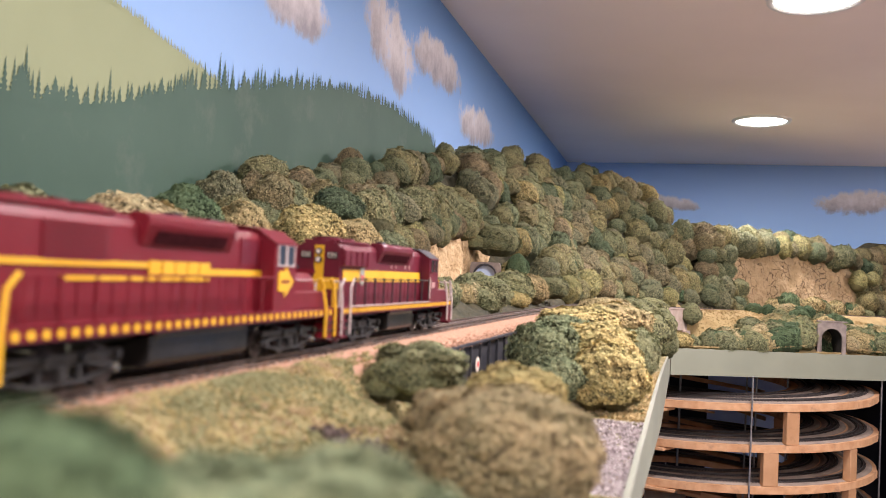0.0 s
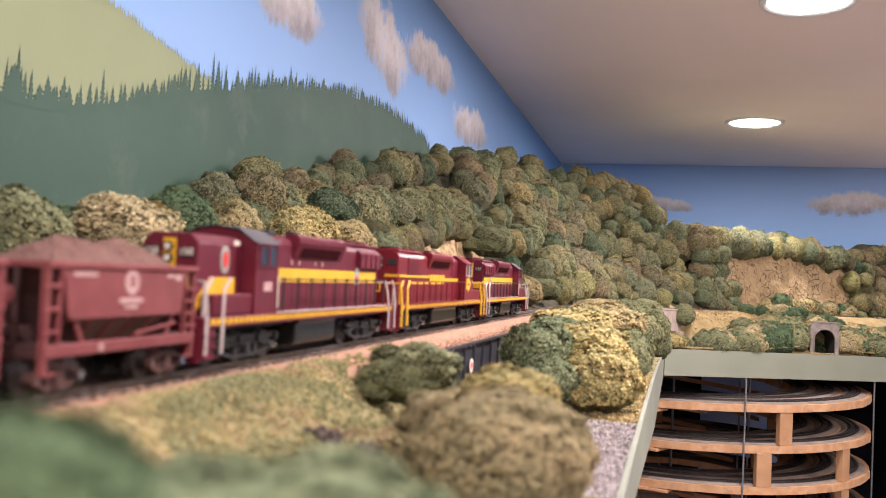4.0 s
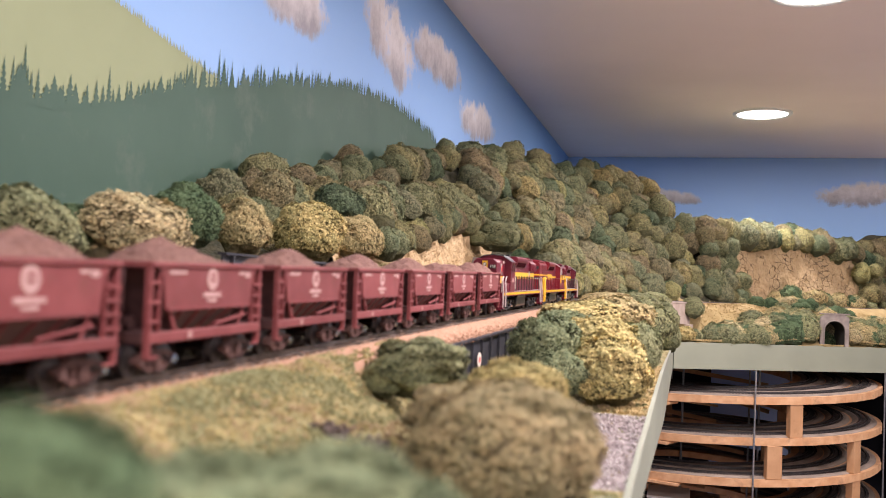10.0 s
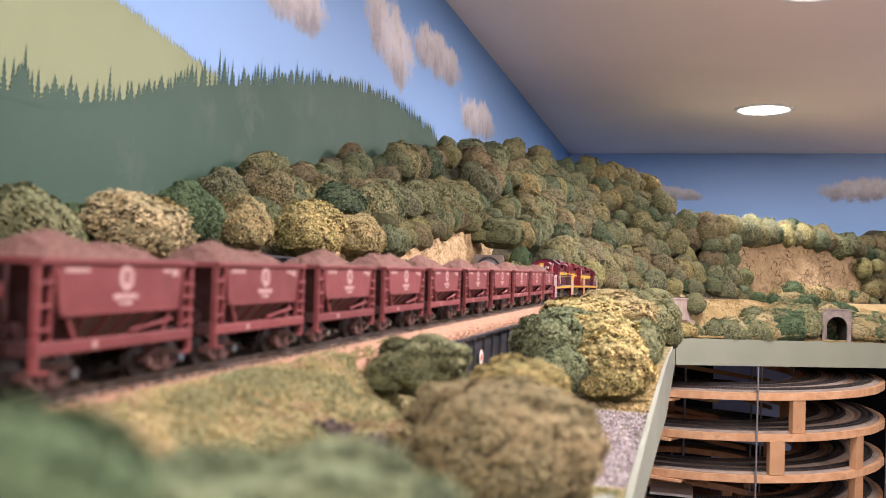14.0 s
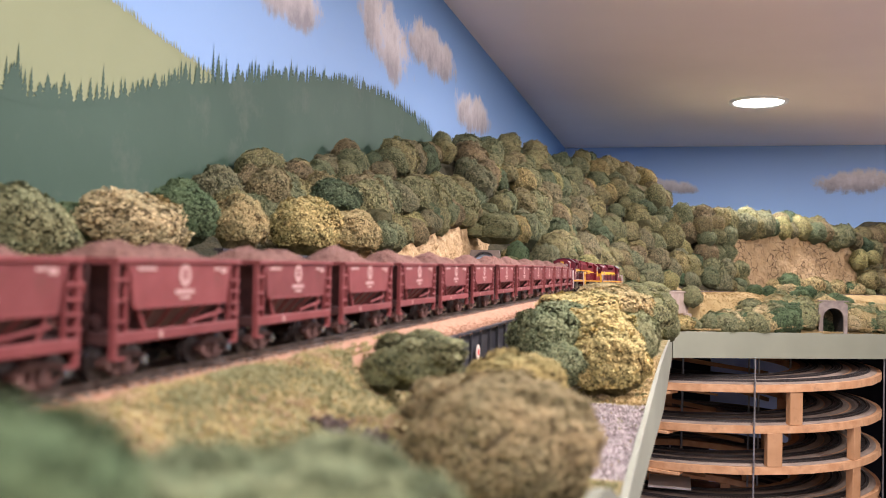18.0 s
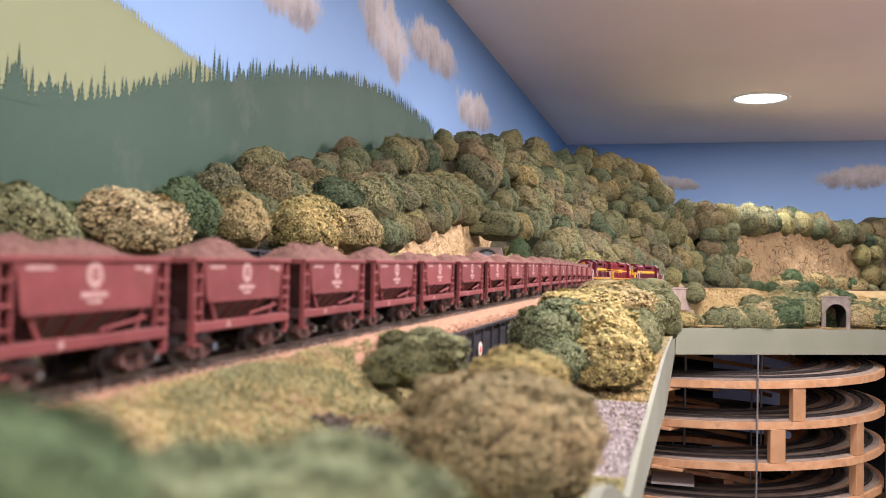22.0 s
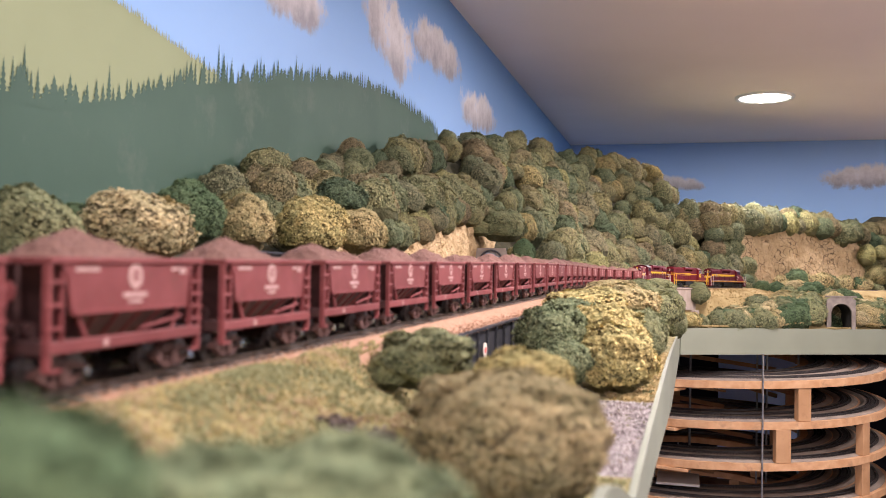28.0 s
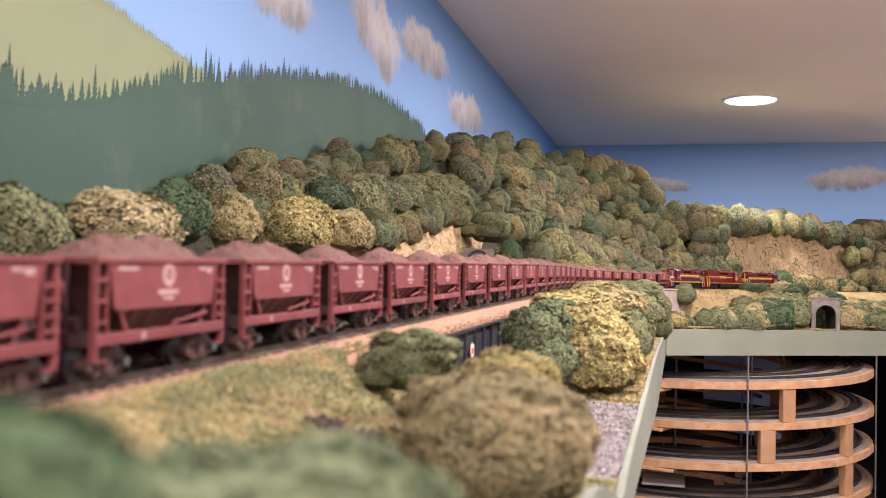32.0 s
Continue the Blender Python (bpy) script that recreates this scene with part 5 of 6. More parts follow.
# ---------------------------------------------------------------- helix below the far bend
def helix():
    cx, cy, r0, r1 = 0.11, 2.73, 0.205, 0.43
    pitch, front = 0.1, -math.pi / 2
    h = tagged(empty("track_helix", pose(cx, cy, 0)), "wooden spiral ramp carrying dark model tracks, under the layout", "helix")

    def zz(level, a):
        return 1.266 - pitch * level + pitch * (a - front) / (2 * math.pi)

    def ring(level, prof, bumpy=0.0):
        bm = bmesh.new()
        rows = []
        for i in range(97):
            a = front - math.pi + 2 * math.pi * i / 96
            rows.append([bm.verts.new(((r + bumpy * fbm(math.cos(a) * 9, math.sin(a) * 9, level)) * math.cos(a), (r + bumpy * fbm(math.cos(a) * 9, math.sin(a) * 9, level)) * math.sin(a), zz(level, a) + z)) for r, z in prof])
        k = len(prof)
        for p, q in zip(rows, rows[1:]):
            for i in range(k):
                bm.faces.new((p[i], q[i], q[(i + 1) % k], p[(i + 1) % k]))
        bmesh.ops.recalc_face_normals(bm, faces=bm.faces)
        return bm
    tie = mesh_of("helix_tie", box(-0.015, 0.015, -0.0013, 0.0013, 0, 0.0016), M_TIE_DARK)
    for level in range(6):
        deck = part("ramp_turn", ring(level, [(r0, 0), (r1, 0), (r1, -0.018), (r0, -0.018)], 0.004), M_PLY, h, "plywood turn of the ramp with a rough edge")
        for c in (0.388, 0.32, 0.255):
            part("roadbed", ring(level, [(c - 0.031, 0.0003), (c + 0.031, 0.0003), (c + 0.022, 0.004), (c - 0.022, 0.004)]), M_BED, deck, "dark cork roadbed")
            for g in (-GAUGE, GAUGE):
                part("rail", ring(level, [(c + g - 0.0007, 0.0055), (c + g + 0.0007, 0.0055), (c + g + 0.0007, 0.008), (c + g - 0.0007, 0.008)]), M_RAIL_DARK, deck)
        verts, faces = [], []
        for c in (0.388, 0.32, 0.255):
            for i in range(int(2 * math.pi * c / 0.0075)):
                a = front - math.pi + 2 * math.pi * i / int(2 * math.pi * c / 0.0075)
                m = Matrix.Translation((c * math.cos(a), c * math.sin(a), zz(level, a) + 0.0041)) @ Matrix.Rotation(a, 4, "Z")
                k = len(verts)
                verts += [tuple(m @ v.co) for v in tie.vertices]
                faces += [tuple(k + i for i in p.vertices) for p in tie.polygons]
        me = bpy.data.meshes.new("tie_row")
        me.from_pydata(verts, [], faces)
        me.materials.append(M_TIE_DARK)
        tagged(share("tie_strip", me, deck), kind="stuff")
    rnd = random.Random(8)
    # splice plates screwed under the joints of the ramp
    for level in range(5):
        for deg, wide in ((-128, 0.11), (-108, 0.08)):
            a = radians(deg + rnd.uniform(-7, 7))
            x, y = (r1 - 0.03 + rnd.uniform(0, 0.018)) * math.cos(a), (r1 - 0.03 + rnd.uniform(0, 0.018)) * math.sin(a)
            ob = part("splice_plate", box(-wide / 2, wide / 2, -0.035, 0.035, -0.007, 0, 0.0006), M_PLY, h, "plywood splice plate")
            ob.matrix_basis = pose(x, y, zz(level, a) - 0.0187, 0, 0.8, math.degrees(a) + 90 + rnd.uniform(-6, 6))

    def block(level, x, w, deep=0.02, back=False):
        """A pine spacer between this turn and the one below it, at x from the middle."""
        r = r1 - 0.012
        y = -math.sqrt(r * r - x * x)
        a = math.atan2(y, x)
        top, low = zz(level, a) - 0.0182, zz(level + 1, a) + 0.0002
        bm = box(-w / 2, w / 2, -deep / 2, deep / 2, low, top, 0.0012)
        ob = part("spacer_block", bm, M_WOOD, h, "square cut pine spacer")
        ob.matrix_basis = pose(x, y, 0, 0, 0, math.degrees(a) + 90 + rnd.uniform(-4, 4))
    block(0, 0.166, 0.034)
    block(1, 0.117, 0.038)
    block(1, 0.322, 0.034)
    block(2, 0.322, 0.034)
    block(3, 0.15, 0.045)
    for a in np.arange(0.2, 2 * math.pi, 2.1):
        for level in range(5):
            r = 0.217
            x, y = r * math.cos(a + level * 0.3), r * math.sin(a + level * 0.3)
            if y < 0.05:
                continue
            ang = math.atan2(y, x)
            if ang > math.pi / 2:
                ang -= 2 * math.pi
            part("spacer_block", box(x - 0.015, x + 0.015, y - 0.01, y + 0.01, zz(level + 1, ang) + 0.0045, zz(level, ang) - 0.0182, 0.001), M_WOOD, h)
    for ang in np.radians([-80.8, -12, 48, 108, 168, 228]):
        x, y = (r1 + 0.006) * math.cos(ang), (r1 + 0.006) * math.sin(ang)
        part("threaded_rod", rod((x, y, 0.0), (x, y, 1.336), 0.0024, 10), M_ROD, h, "zinc plated threaded rod")
    for ang in np.radians([-120, -60, 0, 60, 120, 180]):
        x, y = (r0 - 0.006) * math.cos(ang), (r0 - 0.006) * math.sin(ang)
        part("threaded_rod", rod((x, y, 0.0), (x, y, 1.325), 0.003, 10), M_ROD, h)
    for level in range(4):
        for k, (xa, ya, xb, yb) in enumerate(((-0.2, -0.36, 0.06, -0.06), (-0.06, -0.3, 0.12, -0.1), (-0.3, -0.2, 0.0, 0.05))):
            z = zz(level, front) - 0.02
            q = Vector((xb - xa, yb - ya, 0))
            bm = box(0, q.length, -0.008, 0.008, -0.006, 0.0)
            ob = part("ramp_brace", bm, M_PLY, h, "thin pine brace strip")
            ob.matrix_basis = Matrix.Translation((xa, ya, z - 0.004 * k)) @ Euler((0, radians(3 + 2 * k), math.atan2(q.y, q.x))).to_matrix().to_4x4()
    for p, q in (
        ((-0.015, 2.595, 1.304), (0.273, 3.038, 1.236)),
        ((-0.048, 2.590, 1.187), (0.110, 2.894, 1.127)),
        ((0.148, 2.746, 1.212), (0.273, 2.989, 1.157)),
        ((0.035, 2.668, 1.095), (0.196, 2.921, 1.033)),
        ((-0.056, 2.595, 0.997), (0.081, 2.841, 0.933)),
    ):
        p, q = Vector(p), Vector(q)
        d = q - p
        ob = part("ramp_brace", box(-d.length / 2, d.length / 2, -0.004, 0.004, -0.006, 0.006, 0.0006), M_WOOD, h, "thin pine brace strip")
        ob.matrix_basis = Matrix.Translation((p + q) / 2 - Vector((cx, cy, 0))) @ d.to_track_quat("X", "Z").to_matrix().to_4x4()
    # Panel added in place of the bright blue wall behind the ramp.
    tagged(part("blue_wall_panel", box(0.122, 0.468, 3.713, 3.723, 0.7, 1.33), M_BLUE_PANEL), "pale blue panel added for the lit wall behind the ramp", "sheet")
    tagged(part("loose_board", box(-0.073, 0.036, 2.40, 2.54, 0.979, 0.986, 0.001), M_WHITE), "small white painted board lying on the ramp", "board")
    tagged(part("red_wire", tube([(0.505, 2.44, 0.975), (0.51, 2.43, 0.93), (0.516, 2.43, 0.88), (0.515, 2.44, 0.8)], 0.0028, 8), M_RED_WIRE), "red insulated wire hanging below the ramp", "wire")
    # Sheet added at the back so the space below the layout reads dark.
    tagged(part("cloth_skirt", box(-0.5, 1.19, 3.93, 3.95, 0.2, 1.33), M_NAVY), "dark sheet added to darken the back wall below the layout", "curtain")
    tagged(part("cloth_skirt", box(0.80, 0.82, 2.36, 3.95, 0.2, 1.325), M_NAVY), "dark navy cloth hung below the layout", "curtain")
    tagged(part("shelf_board", box(-0.5, 0.72, 3.3, 3.6, 0.74, 0.76), M_PLY), "plywood shelf below the ramp", "shelf")


# ---------------------------------------------------------------- rolling stock
def bogie(parent, y, wheels, base, w, sidemat, dia=0.0098, shiny=True, name="truck"):
    """A truck with side frames and wheel sets. wheels: axles along it."""
    t = empty(name, pose(0, y, 0))
    t.parent = parent
    r = dia / 2
    span = base / 2
    for sx in (-1, 1):
        # cast frame: an arched top bar and a drop bar with open windows between them
        xa, xb = sx * w - 0.0009, sx * w + 0.0009
        bm = prism([(-span - 0.0025, r + 0.0014), (-span - 0.0025, r - 0.0002), (-span * 0.5, r + 0.0016), (span * 0.5, r + 0.0016), (span + 0.0025, r - 0.0002), (span + 0.0025, r + 0.0014), (span * 0.5, r + 0.0033), (-span * 0.5, r + 0.0033)], xa, xb, "x")
        bm = prism([(-span - 0.001, r - 0.0002), (-span + 0.001, r - 0.0004), (-span * 0.4, r - 0.0021), (span * 0.4, r - 0.0021), (span - 0.001, r - 0.0004), (span + 0.001, r - 0.0002), (span * 0.45, r - 0.0034), (-span * 0.45, r - 0.0034)], xa, xb, "x", bm)
        for q in (-0.36, 0.36):
            bm = prism([(span * q - 0.0007, r - 0.0022), (span * q + 0.0007, r - 0.0022), (span * q + 0.0007, r + 0.0018), (span * q - 0.0007, r + 0.0018)], xa, xb, "x", bm)
        sf = part("side_frame", bm, sidemat, t)
        for k in range(wheels):
            yy = -span + base * k / (wheels - 1)
            part("journal_box", rod((sx * (w + 0.0009), yy, r), (sx * (w + 0.0022), yy, r), 0.0015, 8), M_SHINY if shiny and k == wheels - 1 and sx > 0 else sidemat, t)
        part("spring", rod((sx * (w + 0.0009), 0, r - 0.002), (sx * (w + 0.0009), 0, r + 0.002), 0.0014, 8), sidemat, t)
    for k in range(wheels):
        yy = -span + base * k / (wheels - 1)
        bm = rod((-0.0092, yy, r), (0.0092, yy, r), 0.001, 8)
        for sx in (-1, 1):
            bm = rod((sx * 0.0072, yy, r), (sx * 0.0094, yy, r), r, 20, bm)
            bm = rod((sx * 0.0068, yy, r), (sx * 0.0072, yy, r), r + 0.0006, 20, bm)
            bm = rod((sx * 0.0094, yy, r), (sx * 0.0097, yy, r), r * 0.55, 14, bm)
        part("wheel_set", bm, M_WHEEL, t)
    part("bolster", box(-w + 0.001, w - 0.001, -0.003, 0.003, r, r + 0.004), sidemat, t)
    return t


def coupler(parent, y, sy):
    part("coupler", box(-0.0012, 0.0012, min(y, y + sy * 0.0045), max(y, y + sy * 0.0045), 0.0085, 0.0115, 0.0004), M_BLACK, parent)


def ore_load(seed):
    rnd = random.Random(seed)
    peaks = [(rnd.uniform(-0.016, -0.006), rnd.uniform(0.006, 0.0088)), (rnd.uniform(0.004, 0.016), rnd.uniform(0.005, 0.0085))]
    if seed % 3 == 0:
        peaks = [(rnd.uniform(-0.005, 0.005), rnd.uniform(0.008, 0.0098))]
    xs, ys = np.linspace(-0.0145, 0.0145, 34), np.linspace(-0.031, 0.031, 70)

    def f(x, y):
        e = min((0.0148 - abs(x)) / 0.0148, (0.0315 - abs(y)) / 0.016)
        z = max(hh * max(0.0, 1 - math.hypot((y - py) / 0.026, x / 0.019) ** 1.25) for py, hh in peaks)
        return (x, y, 0.0352 + z * min(1, e * 2.2) + 0.0007 * fbm(x * 300, y * 300, seed, 3) + 0.0015 * fbm(x * 90, y * 90, seed, 3) * min(1, e * 3))
    return mesh_of("ore_load", grid(xs, ys, f), M_ORE)


def ore_car():
    """A short red hopper car on two trucks, built about its middle, with the rails at z = 0 and +y forward."""
    c = empty("ore_car")
    W, L, T, Bz = 0.0165, 0.0367, 0.0360, 0.0214
    for sx in (-1, 1):
        a, b = sorted((sx * (W - 0.0008), sx * W))
        # side sheet with cut corners, the sloping hopper shows below it
        side = [(-0.0275, Bz), (0.0275, Bz), (0.0283, 0.026), (0.0293, 0.0318), (0.0322, 0.0343), (0.0322, T - 0.0015), (-0.0322, T - 0.0015), (-0.0322, 0.0343), (-0.0293, 0.0318), (-0.0283, 0.026)]
        s = part("side_sheet", prism(side, a, b, "x"), M_ORECAR, c)
        a, b = sorted((sx * (W - 0.0012), sx * (W + 0.0007)))
        part("top_chord", box(a, b, -L, L, T - 0.0016, T, 0.0002), M_ORECAR, c, "worn top chord")
        part("bottom_flange", box(*sorted((sx * (W - 0.001), sx * (W + 0.0004))), -0.027, 0.027, Bz - 0.0007, Bz + 0.0003), M_ORECAR, c)
        sill = part("side_sill", box(*sorted((sx * (W - 0.002), sx * (W + 0.0002))), -0.0366, 0.0366, 0.0108, 0.0142, 0.0003), M_ORECAR, c)
        part("sill_mark", box(*sorted((sx * (W + 0.0002), sx * (W + 0.0004))), -0.0145, -0.0125, 0.0115, 0.0136), M_PINK, sill)
        # hopper slope sheets seen between sheet and sill
        xt, xb = sx * (W - 0.0012), sx * (W - 0.0105)
        bm = bmesh.new()
        vs = [bm.verts.new(q) for q in ((xt, -0.0262, Bz), (xt, 0.0262, Bz), (xb, 0.0165, 0.0112), (xb, -0.0165, 0.0112), (xt - sx * 0.001, -0.0262, Bz), (xt - sx * 0.001, 0.0262, Bz), (xb - sx * 0.001, 0.0165, 0.0112), (xb - sx * 0.001, -0.0165, 0.0112))]
        for q in ((0, 1, 2, 3), (7, 6, 5, 4), (0, 4, 5, 1), (1, 5, 6, 2), (2, 6, 7, 3), (3, 7, 4, 0)):
            bm.faces.new([vs[i] for i in q])
        bmesh.ops.recalc_face_normals(bm, faces=bm.faces)
        chute = part("hopper_chute", bm, M_CHUTE, c, "dusty brown hopper slope, painted darker as underside shade")
        for y in (-0.0165, -0.0055, 0.0055, 0.0165):
            part("chute_rib", rod((xt, y, Bz - 0.0003), (xb + sx * 0.0005, y * 0.72, 0.0115), 0.0006, 5), M_ORECAR, chute)
        for y in (-0.0205, 0.0205):
            part("side_brace", prism([(y - 0.0006, 0.0142), (y + 0.0006, 0.0142), (y * 1.2 + 0.0006, Bz), (y * 1.2 - 0.0006, Bz)], *sorted((sx * (W - 0.0016), sx * (W - 0.0006))), "x"), M_ORECAR, c)
        part("brake_rod", rod((sx * (W - 0.001), 0.004, 0.0152), (sx * (W - 0.001), 0.026, 0.0178), 0.0006, 6), M_ORECAR, c)
        for sy in (-1, 1):
            part("corner_post", box(*sorted((sx * (W - 0.0022), sx * W)), *sorted((sy * 0.0349, sy * 0.0365)), 0.0062, T - 0.0016, 0.0002), M_ORECAR, c)
            part("inner_post", box(*sorted((sx * (W - 0.0018), sx * (W - 0.0002))), *sorted((sy * 0.0303, sy * 0.031)), 0.0142, 0.0343), M_ORECAR, c)
            for z in (0.0165, 0.0205, 0.0245, 0.0285) if sy > 0 else (0.0175, 0.0235, 0.0295):
                part("ladder_rung", rod((sx * (W - 0.0004), sy * 0.0306, z), (sx * (W - 0.0004), sy * 0.0372, z), 0.00055, 6), M_ORECAR, c)
            part("stirrup_step", box(*sorted((sx * (W - 0.001), sx * W)), *sorted((sy * 0.031, sy * 0.0362)), 0.0062, 0.007), M_ORECAR, c)
        x = sx * (W + 0.0001)
        e = [(math.cos(q) * 0.0036, 0.0307 + math.sin(q) * 0.0038) for q in np.linspace(0, 2 * math.pi, 20, endpoint=False)]
        em = part("round_emblem", prism(e, *sorted((sx * W, sx * (W + 0.0002))), "x"), M_PINK, c, "faded round emblem")
        e2 = [(math.cos(q) * 0.0014, 0.031 + math.sin(q) * 0.0016) for q in np.linspace(0, 2 * math.pi, 16, endpoint=False)]
        part("emblem_centre", prism(e2, *sorted((sx * (W + 0.0002), sx * (W + 0.0003))), "x"), M_ORECAR, em)
        part("emblem_bar", box(*sorted((sx * (W + 0.0003), sx * (W + 0.0004))), -0.0011, 0.0011, 0.0306, 0.0314), M_PINK, em)
        for y0, y1, z0, z1 in ((-0.0058, 0.0058, 0.0246, 0.0262), (-0.0032, 0.0032, 0.0229, 0.024), (-0.0265, -0.0165, 0.0322, 0.0334), (0.0185, 0.0225, 0.0322, 0.0332), (0.0232, 0.0268, 0.0312, 0.0332)):
            part("lettering_bar", box(*sorted((sx * W, sx * (W + 0.0002))), y0, y1, z0, z1), M_PINK, c, "faded white lettering bar")
    for sy in (-1, 1):
        y = sy * 0.032
        part("end_sheet", prism([(sy * 0.0318, T - 0.002), (sy * 0.0326, T - 0.002), (sy * 0.0205, 0.0142), (sy * 0.0197, 0.0142)], -W + 0.001, W - 0.001, "x"), M_END_SHADE, c)
        part("end_sill", box(-W, W, *sorted((sy * 0.0344, sy * 0.0364)), 0.0105, 0.0144, 0.0003), M_END_SHADE, c)
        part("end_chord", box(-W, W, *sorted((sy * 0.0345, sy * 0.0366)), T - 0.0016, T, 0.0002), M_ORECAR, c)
        part("end_platform", box(-W + 0.001, W - 0.001, *sorted((sy * 0.022, sy * 0.0344)), 0.0135, 0.0142), M_END_SHADE, c)
        part("air_tank", rod((-0.006, sy * 0.030, 0.0165), (0.006, sy * 0.030, 0.0165), 0.0022, 10), M_END_SHADE, c)
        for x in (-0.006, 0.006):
            part("end_strut", rod((x, sy * 0.0355, 0.0144), (x, sy * 0.0355, T - 0.0016), 0.0006, 6), M_END_SHADE, c)
        part("coupler", box(-0.0012, 0.0012, *sorted((sy * 0.0364, sy * 0.0442)), 0.0085, 0.0115, 0.0004), M_BLACK, c)
        bogie(c, sy * 0.0262, 2, 0.0175, 0.0118, M_TRUCK)
    wheel = rod((0.004, -0.0367, 0.027), (0.004, -0.0374, 0.027), 0.0028, 16)
    part("brake_wheel", wheel, M_ORECAR, c)
    part("centre_sill", box(-0.002, 0.002, -0.0363, 0.0363, 0.0085, 0.0125), M_ORECAR, c)
    part("hopper_floor", prism([(-0.0205, 0.0142), (0.0205, 0.0142), (0.014, 0.0098), (-0.014, 0.0098)], -0.008, 0.008, "x"), M_ORECAR, c)
    ob = share("ore_load", LOADS[0], c, None, "heaped reddish brown ore")
    return tagged(c, "oxide red ore hopper car heaped with brown ore", "ore car", "ore train cars")


LOADS = []


def text_mesh(body, size, material):
    cu = bpy.data.curves.new("letters", "FONT")
    cu.body, cu.size, cu.extrude, cu.align_x, cu.align_y = body, size, 0.00008, "CENTER", "CENTER"
    ob = new("letters", cu)
    dg = bpy.context.evaluated_depsgraph_get()
    me = bpy.data.meshes.new_from_object(ob.evaluated_get(dg))
    bpy.data.objects.remove(ob)
    me.materials.clear()
    me.materials.append(material)
    return me


def locomotive(name_label, paint, flip, style, number):
    """A six-axle diesel road switcher. The cab is towards +y, unless flip. style: band (wide yellow band) or line (thin stripe, arrow on the cab)."""
    base = empty("locomotive")
    c = base
    f = -1 if flip else 1
    L, W = (0.1105 if style == "line" else 0.105 if flip else 0.1015), 0.0175
    deck0, deck1 = 0.0158, 0.0188

    def yy(a, b):
        return sorted((f * a, f * b))
    part("running_board", box(-W, W, -L, L, deck0, deck1, 0.0004), paint, c)
    for sx in (-1, 1):
        x0, x1 = sorted((sx * W, sx * (W + 0.0003)))
        part("sill_stripe", box(x0, x1, -L + 0.004, L - 0.004, deck0 - 0.0006, deck0 + 0.0004), M_MAROON, c)
        y = -L + 0.004
        while y < L - 0.005:
            if style == "band":
                poly = [(y, deck0 + 0.0003), (y + 0.0024, deck0 + 0.0003), (y + 0.0034, deck0 + 0.0024), (y + 0.001, deck0 + 0.0024)]
                part("sill_mark", prism(poly, *sorted((sx * (W + 0.0001), sx * (W + 0.0004))), "x"), M_YELLOW, c)
                y += 0.0042
            else:
                e = [(y + 0.002 + math.cos(q) * 0.0014, deck0 + 0.0012 + math.sin(q) * 0.0014) for q in np.linspace(0, 2 * math.pi, 10, endpoint=False)]
                part("sill_mark", prism(e, *sorted((sx * (W + 0.0001), sx * (W + 0.0004))), "x"), M_YELLOW, c)
                y += 0.0055
    # long hood, with rounded roof edges
    hw, top = 0.0107, 0.0502
    lh0, lh1, nose_y = -(L - 0.0135), 0.047, L - (0.005 if flip else 0.0095)
    roof = [(-hw, deck1), (-hw, top - 0.0035), (-hw + 0.0012, top - 0.0012), (-hw + 0.0038, top), (hw - 0.0038, top), (hw - 0.0012, top - 0.0012), (hw, top - 0.0035), (hw, deck1)]
    part("long_hood", prism(roof, *yy(lh0, lh1), "y"), paint, c)
    for k in range(17):
        y = lh0 + 0.003 + k * 0.0078
        for sx in (-1, 1):
            part("hood_door", box(*sorted((sx * hw, sx * (hw + 0.0003))), *yy(y, y + 0.007), deck1 + 0.002, top - (0.018 if style == "line" else 0.0135)), paint, c)
    for sx in (-1, 1):
        # intake grilles with slats, radiator openings
        if style == "line":
            for k in range(6):
                part("grille_slat", box(*sorted((sx * hw, sx * (hw + 0.0006))), *yy(-0.078, -0.05), top - 0.0142 + k * 0.0019, top - 0.0131 + k * 0.0019), paint, c)
            part("screen", box(*sorted((sx * hw, sx * (hw + 0.0004))), *yy(0.030, 0.043), top - 0.013, top - 0.004), M_MAROON, c)
            part("screen_frame", box(*sorted((sx * hw, sx * (hw + 0.0003))), *yy(0.0292, 0.0438), top - 0.0138, top - 0.0032), paint, c)
        else:
            part("radiator_screen", prism([(sx * hw, top - 0.0125), (sx * (hw + 0.0022), top - 0.0115), (sx * (hw + 0.0022), top - 0.0042), (sx * hw, top - 0.0022)], *yy(lh0 + 0.0005, lh0 + 0.0335), "y"), paint, c, "boxed radiator intake")
            for k in range(5):
                part("grille_slat", box(*sorted((sx * (hw + 0.0022), sx * (hw + 0.0027))), *yy(lh0 + 0.0008 + k * 0.0079, lh0 + 0.0016 + k * 0.0079), top - 0.0115, top - 0.0042), paint, c)
        # raised dynamic brake housing
        y0, y1 = (-0.032, 0.018)
        flare = [(sx * (hw - 0.004), top - 0.0092), (sx * (hw + 0.0002), top - 0.0092), (sx * (hw + 0.0031), top - 0.0022), (sx * (hw + 0.0031), top + 0.0003), (sx * (hw + 0.001), top + 0.0016), (sx * (hw - 0.004), top + 0.0016)]
        part("brake_housing", prism(flare, *yy(y0 - 0.003, y1 + 0.003), "y", bevel=0.0003), paint, c, "brake housing flared towards the roof")
